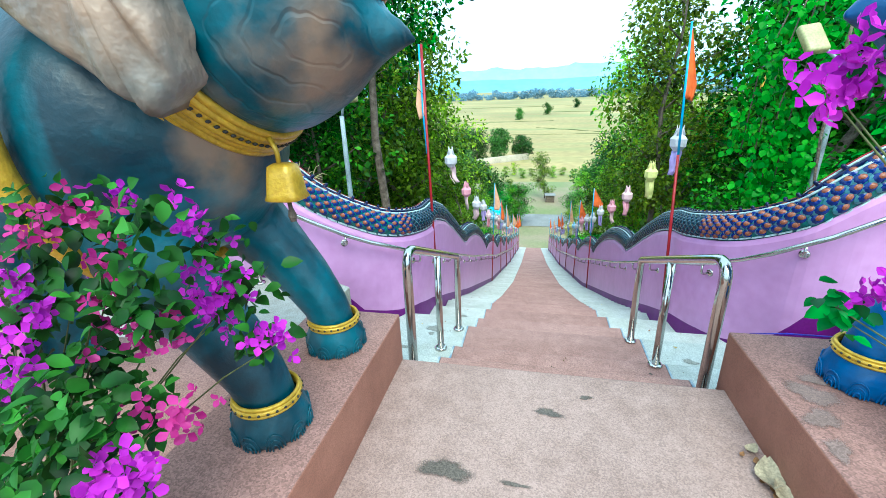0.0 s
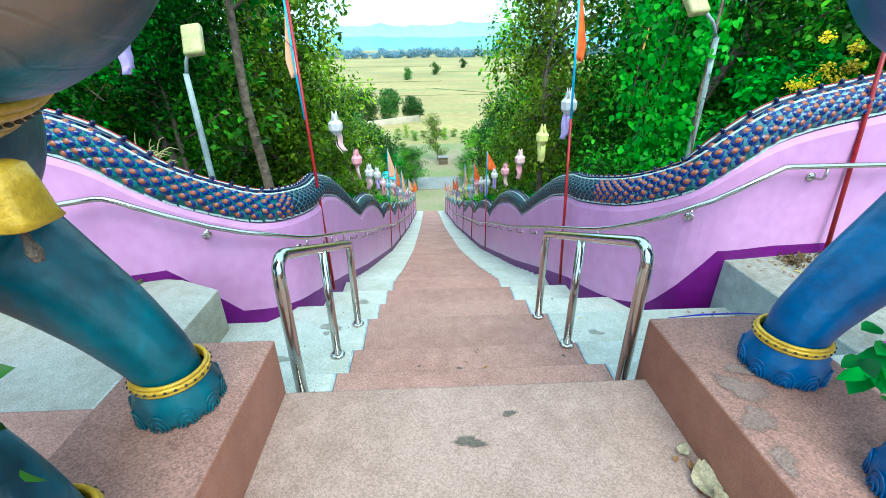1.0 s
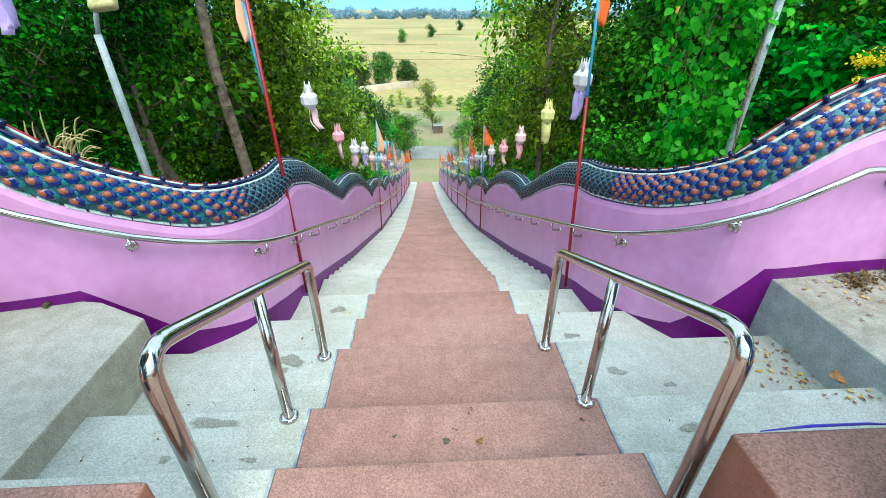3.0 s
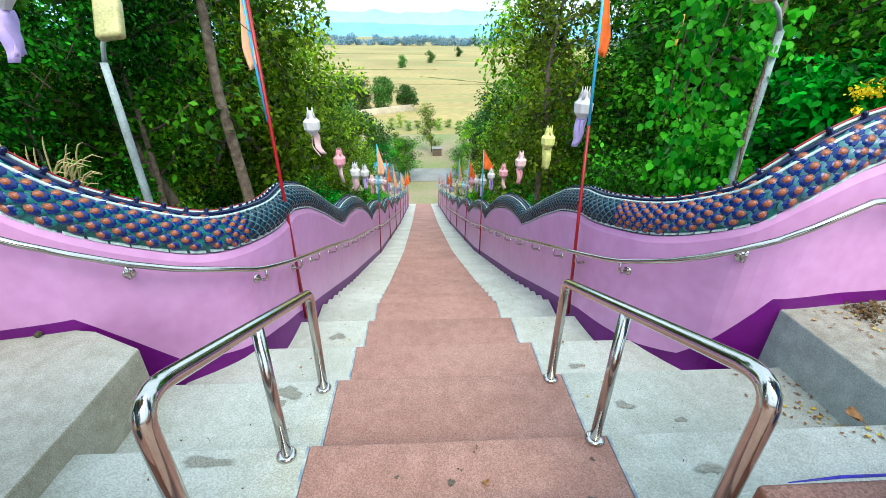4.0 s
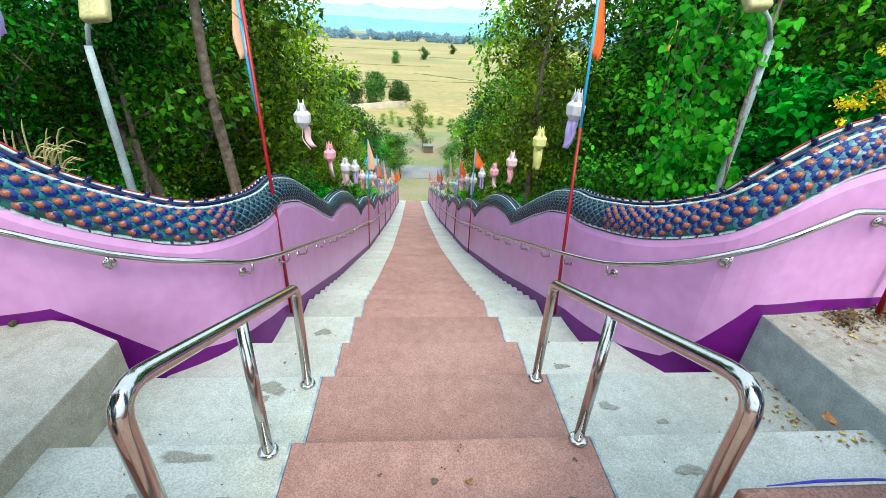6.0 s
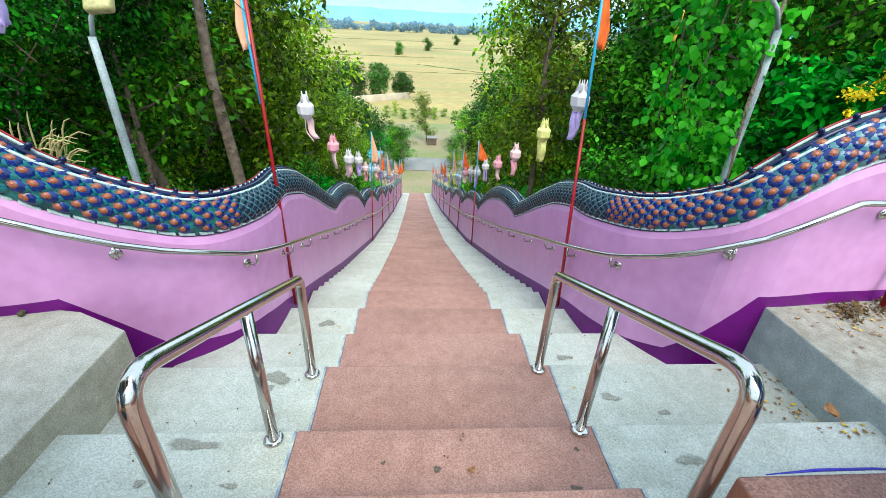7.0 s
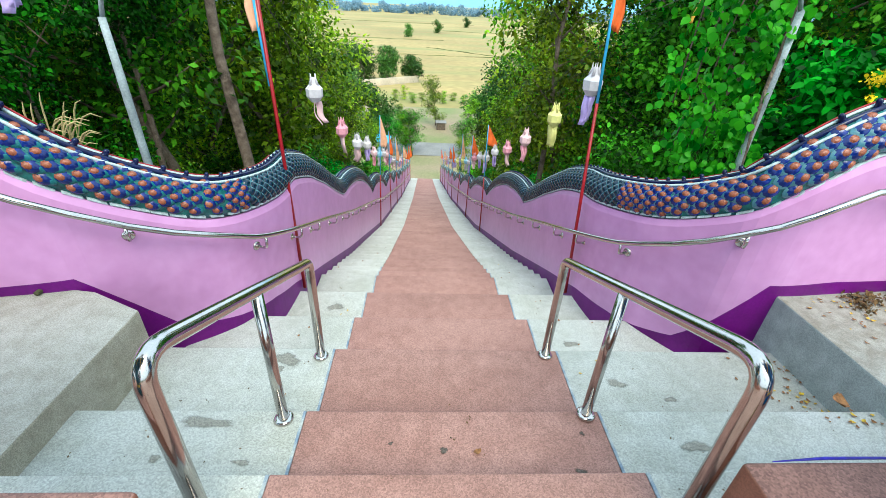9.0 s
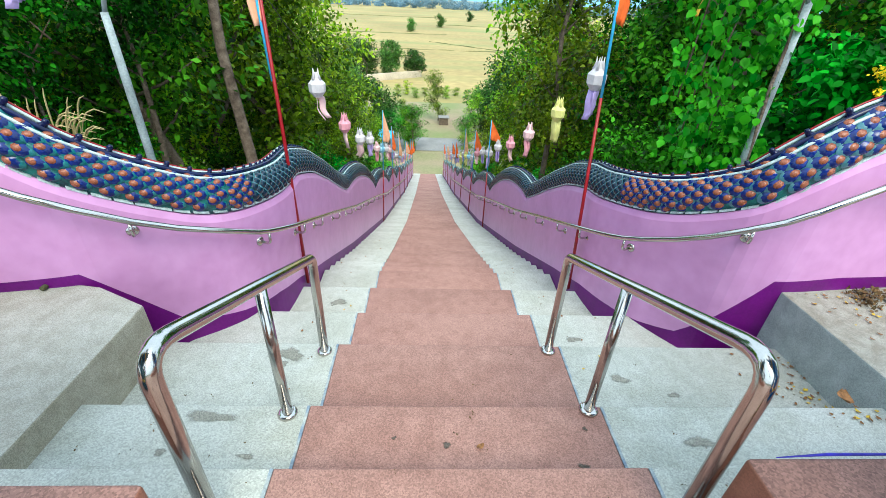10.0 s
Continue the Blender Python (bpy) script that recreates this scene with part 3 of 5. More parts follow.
def stations(centre, frame_at, wide, narrow):
    """Places along the body whose spacing shrinks where it runs down the slope."""
    fine = resample(centre, 0.01)
    i, out = 0, []
    while i < len(fine):
        c = Vector(fine[i])
        step = float(np.interp(c.y, [0.95, 1.9, 9, 12], [wide, narrow, narrow, narrow * 1.5]))
        j = [max(0, i - 8), min(len(fine) - 1, i + 8)]
        out.append((c, *frame_at(fine[j], 0), step))
        i += max(1, round(step * 100))
    return out


def serpent(side):
    line = LINES[side]
    centre = []
    for i, row in enumerate(line):
        n, _ = outward(line, i, side)
        centre.append(Vector((row[0], row[1], row[2])) + n * 0.15 + Vector((0, 0, 0.108)))
    centre = [c for c in centre if abs(c.x) < 4.6]
    naga = thing("naga_serpent", "scaled teal and blue serpent lying along the pink wall", "serpent", group="serpent balustrades")
    fine = resample(centre, 0.07)

    def frame_at(pts, i):
        d = Vector(pts[max(i - 1, 0)] - pts[min(i + 1, len(pts) - 1)]).normalized()
        out = Vector((d.y, -d.x, 0)).normalized()
        if out.x * side > 0.0 and abs(out.x) > 0.25 or (abs(out.x) <= 0.25 and out.y > 0):
            out = -out
        return d, out, (out.cross(d) if out.cross(d).z > 0 else d.cross(out)).normalized()

    # trunk of the serpent
    bm = bmesh.new()
    rings, n = [], 18
    for i in range(len(fine)):
        d, inn, up = frame_at(fine, i)
        rings.append([bm.verts.new(Vector(fine[i]) + (inn * math.cos(a) + up * math.sin(a) * 1.02) * BODY_R) for a in (math.tau * k / n for k in range(n))])
    for a, b in zip(rings, rings[1:]):
        for k in range(n):
            bm.faces.new((a[k], a[(k + 1) % n], b[(k + 1) % n], b[k]))
    bmesh.ops.recalc_face_normals(bm, faces=bm.faces)
    part("body", bm, M_NAGA, naga)

    # scales in staggered rows, large on the flank that turns aside, small down the slope
    v, f, s = [], [], []
    bv = [vv.co.copy() for vv in SCALE_DARK.vertices]
    bf = [(tuple(p.vertices), p.material_index) for p in SCALE_DARK.polygons]
    for c, d, inn, up, step in stations(centre, frame_at, 0.125, 0.088):
        if c.y > 21:
            break
        q = step / 0.125
        count = 6 if q > 0.85 else 7
        for k in range(count):
            a = radians((-16 if q > 0.85 else -24) + (98 / count) * k)
            nrm = inn * math.cos(a) + up * math.sin(a)
            tan = up * math.cos(a) - inn * math.sin(a)
            p = c + nrm * BODY_R * 0.985 + d * (step / 2 if k % 2 else 0)
            lean = d - nrm * 0.20
            x = lean.normalized()
            z = (nrm - x * nrm.dot(x)).normalized()
            y = z.cross(x)
            m = Matrix((x, y, z)).transposed().to_4x4()
            m.translation = p
            if y.dot(tan) < 0:
                m = m @ Matrix.Diagonal((1, -1, 1, 1))
            m = m @ Matrix.Diagonal((q * 0.96, 0.94 if q > 0.85 else 0.88, 0.4 + 0.6 * q, 1))
            if c.y < 2.3 and abs(c.x) < 3.7:
                ob = new("scale", (SCALE_RIMMED if side > 0 else SCALE) if q > 0.755 + 0.10 * noise.noise(c * 9) else SCALE_DARK)
                ob.parent = naga
                ob.matrix_basis = m
            else:
                b = len(v)
                v.extend(m @ w for w in bv)
                f.extend(tuple(b + w for w in g) for g, _ in bf)
                s.extend(mi for _, mi in bf)
    far = raw("scale_covering", v, f, [M_NAVY, M_RIM], naga, "small blackish blue scales with pale rims", True, s)
    far["kind"] = "stuff"

    # crest: pale band, dark ridge with a red and white edge, knobs
    for ang, r, rad, mtl, nm in ((62, 1.07, 0.010, M_TRIM, "pale_band"), (78, 1.05, 0.017, M_KNOB, "ridge"), (93, 1.09, 0.009, M_TRIM, "ridge_edge"), (98, 1.15, 0.006, M_REDPAINT, "red_edge")):
        pts = []
        for i in range(len(fine)):
            if nm == "red_edge" and fine[i][1] > 2.4:
                break
            d, inn, up = frame_at(fine, i)
            a = radians(ang)
            pts.append(Vector(fine[i]) + (inn * math.cos(a) + up * math.sin(a)) * BODY_R * r)
        part(nm, add_tube(bmesh.new(), pts, rad, 6), mtl, naga)
    for c, d, inn, up, step in stations(centre, frame_at, 0.165, 0.085):
        if c.y > 16:
            break
        ob = new("knob", KNOB)
        ob.parent = naga
        x = d.normalized()
        y = up.cross(x).normalized()
        q = 0.22 + 0.63 * step / 0.165
        ob.matrix_basis = Matrix.Translation(c + up * BODY_R * 1.03 + inn * 0.012) @ Matrix((x, y, x.cross(y))).transposed().to_4x4() @ Matrix.Diagonal((q, q, q, 1))
    # pale edging tiles along the foot of the body
    v, f = [], []
    tiles = resample(centre, 0.10)
    for i in range(len(tiles) - 1):
        if tiles[i][1] > 14:
            break
        d, inn, up = frame_at(tiles, i)
        a = radians(-34)
        q = [Vector(tiles[i + w]) * 1.0 + (inn * math.cos(a) + up * math.sin(a)) * BODY_R for w in (0, 1)]
        p0, p1 = q[0].lerp(q[1], 0.02), q[0].lerp(q[1], 0.97)
        b = len(v)
        for p in (p0, p1):
            for io, uo in ((-0.02, -0.008), (0.017, -0.008), (0.017, 0.007), (-0.02, 0.012)):
                v.append(p + inn * io + Vector((0, 0, uo)))
        f += [(b, b + 1, b + 5, b + 4), (b + 1, b + 2, b + 6, b + 5), (b + 2, b + 3, b + 7, b + 6), (b, b + 3, b + 2, b + 1), (b + 4, b + 5, b + 6, b + 7)]
    ed = raw("edging_tiles", v, f, M_TRIM, naga, "short white glazed edging tiles")
    ed["kind"] = "stuff"


serpent(-1)
serpent(1)


# ---- wall handrails ----
def bracket_mesh():
    bm = bmesh.new()
    add_tube(bm, [(0, 0, 0), (0, 0, -0.062), (0.006, 0, -0.080), (0.024, 0, -0.092), (0.11, 0, -0.092)], 0.011, 8)
    add_tube(bm, [(0.086, 0, -0.092), (0.092, 0, -0.092), (0.102, 0, -0.092), (0.111, 0, -0.092)], [0.016, 0.034, 0.037, 0.034], 16)
    me = bpy.data.meshes.new("bracket")
    bm.to_mesh(me)
    bm.free()
    me.materials.append(M_STEEL)
    me.polygons.foreach_set("use_smooth", [True] * len(me.polygons))
    return me


BRACKET = bracket_mesh()


RAILS = {-1: [(-2.695, 0.583, 0.30), (-2.697, 0.583, 0.375), (-2.68, 0.588, 0.412), (-2.63, 0.60, 0.418), (-2.46, 0.655, 0.43), (-2.41, 0.666, 0.425), (-2.34, 0.685, 0.395), (-2.25, 0.705, 0.345), (-2.086, 0.78, 0.243), (-1.90, 0.91, 0.108), (-1.727, 1.038, 0.002),
              (-1.56, 1.175, -0.085), (-1.40, 1.41, -0.221), (-1.365, 1.51, -0.266), (-1.33, 1.66, -0.325), (-1.30, 1.92, -0.428), (-1.285, 2.40, -0.615)],
         1: [(4.5, 0.96, 0.485), (3.21, 0.85, 0.492), (2.52, 0.77, 0.513), (2.40, 0.757, 0.517), (2.35, 0.752, 0.512), (2.28, 0.752, 0.475), (2.064, 0.759, 0.354), (1.93, 0.795, 0.262), (1.794, 0.874, 0.166), (1.68, 1.0, 0.05), (1.568, 1.16, -0.066),
             (1.46, 1.37, -0.187), (1.395, 1.52, -0.262), (1.355, 1.67, -0.325), (1.31, 1.92, -0.42), (1.285, 2.40, -0.612)]}


def wall_rail(side):
    rail = thing("wall_handrail", "polished stainless steel handrail bracketed to the pink wall", "handrail", group="wall handrails")
    pts = [Vector(p) for p in RAILS[side]] + [Vector((side * 1.285, r[1], r[4] + 0.008)) for r in straight(side) if r[1] > 2.75]
    if side < 0:
        pts = [Vector((-2.671, 0.583, -0.28))] + pts
    part("rail", add_tube(bmesh.new(), pts, 0.0205, 12), M_STEEL, rail)
    if side < 0:
        part("flange", add_tube(bmesh.new(), [(-2.671, 0.583, -0.281), (-2.671, 0.583, -0.274), (-2.671, 0.583, -0.264), (-2.671, 0.583, -0.26)], [0.045, 0.047, 0.04, 0.024], 20), M_STEEL, rail)
    spots = [(-1.91, 0.90), (-1.365, 1.51), (-1.29, 2.15)] if side < 0 else [(2.72, 0.79), (1.82, 0.86), (1.40, 1.51), (1.29, 2.15)]
    spots += [(side * 1.285, 2.75 + 0.85 * k) for k in range(25)]
    for x, y in spots:
        i = min(range(1, len(pts) - 1), key=lambda k: (pts[k].x - x) ** 2 + (pts[k].y - y) ** 2 + (9 if pts[k].z < -20 else 0))
        a, b = (pts[i], pts[i + 1]) if (Vector((x, y)) - pts[i].xy).dot(pts[i + 1].xy - pts[i].xy) > 0 else (pts[i - 1], pts[i])
        d = b.xy - a.xy
        at = a.lerp(b, max(0.0, min(1.0, (Vector((x, y)) - a.xy).dot(d) / d.length_squared)))
        n = Vector((d.y, -d.x, 0)).normalized()
        n = n if n.x * side > 0 or abs(n.x) < 0.2 and n.y > 0 else -n
        ob = new("bracket", BRACKET)
        ob.parent = rail
        ob.matrix_basis = Matrix.Translation(at + Vector((0, 0, -0.018))) @ Matrix((n, Vector((0, 0, 1)).cross(n), Vector((0, 0, 1)))).transposed().to_4x4()


wall_rail(-1)
wall_rail(1)


# ---- free-standing guard rails ----
def guard_rail(x, x_far, y0, z0, top0, ymid, zmid, tmid, yfar, zfar, tfar):
    g = thing("guard_rail", "bent polished stainless steel guard rail with three posts", "guard rail", group="stair guard rails")
    r = 0.0265

    def bow(p, a, b, n=6):
        p, a, b = Vector(p), Vector(a), Vector(b)
        return [(a * (1 - t) ** 2 + p * 2 * t * (1 - t) + b * t * t) for t in (k / n for k in range(n + 1))]

    c0, c1 = (x, y0, top0), (x_far, yfar, tfar)
    d = (Vector(c1) - Vector(c0)).normalized()
    pts = [(x, y0, z0)] + bow(c0, Vector(c0) - Vector((0, 0, 0.12)), Vector(c0) + d * 0.12) + bow(c1, Vector(c1) - d * 0.05, Vector(c1) - Vector((0, 0, 0.05))) + [(x_far, yfar, zfar)]
    rail = part("rail", add_tube(bmesh.new(), pts, r, 18), M_STEEL, g)
    xm = x + (x_far - x) * 0.5
    post = part("post", add_tube(bmesh.new(), [(xm, ymid, zmid), (xm, ymid, tmid - 0.01)], r * 0.92, 16), M_STEEL, g)
    for px, py, pz, owner in ((x, y0, z0, rail), (xm, ymid, zmid, post), (x_far, yfar, zfar, rail)):
        bm = bmesh.new()
        add_tube(bm, [(px, py, pz), (px, py, pz + 0.006), (px, py, pz + 0.016), (px, py, pz + 0.02)], [0.045, 0.047, 0.04, 0.029], 20)
        part("flange", bm, M_STEEL, owner)


guard_rail(-0.832, -0.795, -0.612, -0.21, 0.585, 0.0, -0.423, 0.328, 0.63, -0.638, 0.06)
guard_rail(0.665, 0.638, -0.645, -0.21, 0.61, 0.026, -0.423, 0.338, 0.655, -0.638, 0.085)


# ---- flag poles ----
def flag_pole(x, y, z0, z1, lean, blue_from, flag_from, cloth, drape=1.0, turn=0.0, group="flag poles along the stair", beside=0.0):
    t = thing("flag_pole", "dark red pole with a blue top and hanging orange flag" if cloth is M_FLAG else "dark red pole with a blue top and faded peach flag", "flag pole", group)
    p = lambda z: Vector((x + lean * (z - z0), y + 0.06 * (z - z0), z))
    red_to = z1 if beside else blue_from
    off = Vector((beside, 0, 0))
    part("pole", add_tube(bmesh.new(), [p(z0), p(z0 + (red_to - z0) * 0.5), p(red_to)], [0.017, 0.016, 0.014], 8), M_REDPAINT, t)
    part("upper_stick", add_tube(bmesh.new(), [p(blue_from - 0.05) + off * 0.5, p(flag_from) + off, p(z1) + off], [0.013, 0.012, 0.010], 8), M_SKYBLUE, t, "sky blue upper stick")
    v, f = [], []
    nu, nv = 7, 14
    h = z1 - flag_from
    for j in range(nv + 1):
        w = j / nv
        wid = 0.20 * drape * min(1, w * 1.25) * (1 - 0.25 * max(0, w - 0.8) * 5)
        for i in range(nu + 1):
            u = i / nu
            q = p(z1 - h * w)
            fold = 0.022 * math.sin(u * 9 + w * 3) * w
            v.append((q.x + wid * u * math.cos(turn) + fold * math.sin(turn), q.y + wid * u * math.sin(turn) + fold, q.z - 0.10 * u * w - 0.02 * math.sin(u * 5)))
    m = nu + 1
    f = [(j * m + i, j * m + i + 1, (j + 1) * m + i + 1, (j + 1) * m + i) for j in range(nv) for i in range(nu)]
    fl = raw("flag", v, f, cloth, t, "", True)
    md = fl.modifiers.new("thick", "SOLIDIFY")
    md.thickness = 0.004


flag_pole(-1.36, 2.22, -1.25, 1.85, -0.035, 0.72, 1.13, M_FLAG_PALE, 0.55, 2.9, beside=-0.028)
flag_pole(1.335, 2.20, -1.25, 1.90, -0.03, 0.64, 1.24, M_FLAG, 0.75, 0.5)
flag_pole(3.05, 0.86, -0.27, 2.6, -0.06, 1.6, 1.9, M_FLAG, 0.7, 0.4)
flag_rng = random.Random(5)
for k in range(8):
    for side, y0 in ((-1, 9.3), (1, 8.5)):
        y = y0 + k * 3.6
        z = slope(y)
        if y < 36:
            flag_pole(side * 1.34, y, z + 0.02, z + 3.0 + flag_rng.uniform(-0.25, 0.2), flag_rng.uniform(-0.03, 0.03), z + 1.5, z + 2.2 + flag_rng.uniform(-0.15, 0.15), M_FLAG if flag_rng.random() < 0.8 else M_FLAG_PALE, flag_rng.uniform(0.7, 1.3), flag_rng.uniform(-0.3, 0.6))


# ---- paper lanterns ----
def cloth_mat(name, c):
    return mat(name, c, 0.75, var=0.12, scale=12, fine=150, bump=0.08, fine_amt=0.2)


C_WHITE, C_PINK, C_YEL, C_LILAC, C_BLUE2 = cloth_mat("white paper", (0.62, 0.59, 0.63)), cloth_mat("pink paper", (0.72, 0.32, 0.40)), cloth_mat("pale yellow paper", (0.74, 0.72, 0.25)), cloth_mat("lilac cloth", (0.52, 0.40, 0.78)), cloth_mat("light blue paper", (0.35, 0.62, 0.80))
C_ROSE = cloth_mat("pale rose cloth", (0.78, 0.52, 0.55))


def lantern(name_label, body, tail, tails, swirl, key):
    t = thing("paper_lantern", name_label, "lantern", "lanterns hung along the stair")
    n = 8
    bm = bmesh.new()
    prof = [(0.045, -0.115), (0.092, -0.055), (0.096, 0.03), (0.045, 0.085), (0.022, 0.15)]
    rings = [[bm.verts.new((r * math.cos(math.tau * k / n), r * math.sin(math.tau * k / n), z)) for k in range(n)] for r, z in prof]
    for a, b in zip(rings, rings[1:]):
        for k in range(n):
            bm.faces.new((a[k], a[(k + 1) % n], b[(k + 1) % n], b[k]))
    bm.faces.new(rings[0][::-1])
    bm.faces.new(rings[-1])
    shell = part("body", bm, body, t, smooth=False)
    for k in range(4):
        bm = bmesh.new()
        a = math.tau * (k + 0.5) / 4
        add_tube(bm, [(0.05 * math.cos(a), 0.05 * math.sin(a), 0.07), (0.034 * math.cos(a), 0.034 * math.sin(a), 0.14), (0.036 * math.cos(a), 0.036 * math.sin(a), 0.19)], [0.018, 0.009, 0.002], 5)
        part("crown_point", bm, body, shell)
    part("hanging_string", add_tube(bmesh.new(), [(0, 0, 0.14), (0, 0, 0.34)], 0.002, 4), M_DARK, t)
    rng = random.Random(key)
    for k in range(tails):
        a = math.tau * k / tails + 0.4
        v = []
        for j in range(9):
            w = j / 8
            cx = 0.03 * math.cos(a) + swirl * w * w * 0.10 + 0.012 * math.sin(w * 7 + k)
            cy = 0.03 * math.sin(a) + 0.01 * math.sin(w * 6 + k)
            hw = 0.042 * (1 - 0.25 * w)
            z = -0.11 - 0.29 * w * (0.85 + 0.15 * ((k * 37) % 5) / 4)
            c, n = math.cos(0.3 + 1.1 * k), math.sin(0.3 + 1.1 * k)
            v += [(cx - hw * c, cy - hw * n, z), (cx + hw * c, cy + hw * n, z)]
        f = [(2 * j, 2 * j + 1, 2 * j + 3, 2 * j + 2) for j in range(8)]
        ob = raw("tail", v, f, tail, t, "", True)
        md = ob.modifiers.new("thick", "SOLIDIFY")
        md.thickness = 0.003
    return t


KINDS = [lantern("white paper lantern with a pale rose cloth tail", C_WHITE, C_ROSE, 2, 0.7, 1), lantern("pink paper lantern with a rose tail", C_PINK, C_ROSE, 2, 0.5, 2),
         lantern("pale yellow paper lantern with yellow tails", C_YEL, C_YEL, 3, 0.1, 3), lantern("white paper lantern with lilac streamers", C_WHITE, C_LILAC, 4, -0.2, 4),
         lantern("pale rose paper lantern with pink tails", C_ROSE, C_PINK, 3, 0.0, 5), lantern("light blue paper lantern with white tails", C_BLUE2, C_WHITE, 3, 0.2, 6)]
used = set()


def hang(kind, x, y, z, turn, size=1.0):
    z -= 0.14
    m = pose(x, y, z, 0, 0, turn) @ Matrix.Diagonal((size, size, size, 1))
    if kind in used:
        ob = copy_thing(KINDS[kind], m)
        ob.scale = (size, size, size)
    else:
        used.add(kind)
        KINDS[kind].matrix_basis = m


hang(0, -1.431, 3.73, 0.53, 20)
hang(1, -1.45, 5.27, -0.30, 70)
hang(0, -1.45, 6.7, -0.92, 140, 1.05)
hang(3, 1.462, 2.99, 0.84, 10)
hang(2, 1.527, 4.25, 0.23, 50)
hang(4, 1.5, 5.55, -0.42, 90)
hang(1, 1.5, 6.95, -1.02, 20)
hang(3, -2.40, 1.36, 1.665, 60, 0.9)
rng = random.Random(11)
for k in range(22):
    for side in (-1, 1):
        y = 8.2 + 1.25 * k
        if y < 34:
            hang(rng.choice([0, 1, 2, 3, 4, 5]), side * 1.47, y, slope(y) + 2.30 + rng.uniform(-0.12, 0.1), rng.uniform(0, 360), rng.uniform(0.9, 1.1))
for side in (-1, 1):
    pts = [(side * 1.47, y, (1.45 if y < 2 else 0) + (0 if y < 2 else slope(y) + 2.66 + 0.03 * math.cos(y * 5))) for y in np.arange(-3.0 if side < 0 else 2.0, 34, 0.5)]
    pts = [(a, b, c + 0.5 if b < 2 else c) for a, b, c in pts if b >= 2]
    s = part("lantern_string", add_tube(bmesh.new(), pts, 0.003, 5), M_DARK)
    tagged(s, "thin dark string carrying a row of paper lanterns", "string")


wire = part("wire", add_tube(bmesh.new(), [(1.47, 2.5, 1.29), (1.75, 2.57, 1.37), (2.077, 2.646, 1.50), (2.45, 2.72, 1.67), (2.85, 2.8, 1.90)], 0.0025, 5), M_DARK)
tagged(wire, "thin dark wire strung from the lantern line into the trees", "wire")
v = []
for j in range(11):
    w = j / 10
    a, half = 0.5 + 2.2 * w, 0.017 * (1.2 - 0.5 * w)
    cx, cz = 2.077 + 0.012 * math.sin(5 * w), 1.50 - 0.24 * w
    v += [(cx - half * math.cos(a), 2.646 - half * math.sin(a), cz), (cx + half * math.cos(a), 2.646 + half * math.sin(a), cz)]
strip = raw("cloth_strip", v, [(2 * j, 2 * j + 1, 2 * j + 3, 2 * j + 2) for j in range(10)], mat("faded yellow cloth", (0.72, 0.42, 0.05), 0.8, var=0.2, scale=10, fine=200, bump=0.1), smooth=True)
strip.modifiers.new("thick", "SOLIDIFY").thickness = 0.003
tagged(strip, "twisted faded yellow cloth strip hanging from a wire", "cloth strip")
pipe = part("drain_pipe", add_tube(bmesh.new(), [(-2.43, 0.80, -0.262), (-2.43, 0.75, -0.262), (-2.43, 0.735, -0.262), (-2.43, 0.732, -0.262)], [0.015, 0.015, 0.015, 0.010], 12), M_SOIL)
tagged(pipe, "short brown drain pipe end in the purple skirting", "pipe")


# ---- lamp posts ----
def lamp_post(x, y, z0, z1, ax, ay, tilt):
    t = thing("lamp_post", "slim grey lamp post with a yellowed box lamp head", "street lamp", "lamp posts beside the stair", at=(0, 0, 0))
    part("pole", add_tube(bmesh.new(), [(x, y, z0), (x, y, z1 - 0.5), (x, y, z1 - 0.12)], [0.030, 0.026, 0.022], 12), M_POLE, t)
    part("arm", add_tube(bmesh.new(), [(x, y, z1 - 0.14), (x + ax * 0.25, y + ay * 0.25, z1 - 0.02), (x + ax * 0.6, y + ay * 0.6, z1 + 0.05)], 0.014, 8), M_POLE, t)
    head = part("lamp_head", add_box(bmesh.new(), -0.075, 0.075, -0.125, 0.125, -0.03, 0.035, 0.02), M_LAMP, t, "yellowed lamp housing")
    head.matrix_basis = Matrix.Translation((x + ax, y + ay, z1 + 0.12)) @ Matrix.Rotation(tilt, 4, "X") @ Matrix.Rotation(0.15, 4, "Z")
    return t


lamp_post(-2.16, 1.66, -1.6, 1.27, 0.14, -0.04, 1.0)
lamp_post(2.17, 1.62, -1.6, 1.50, -0.33, -0.14, 0.9)


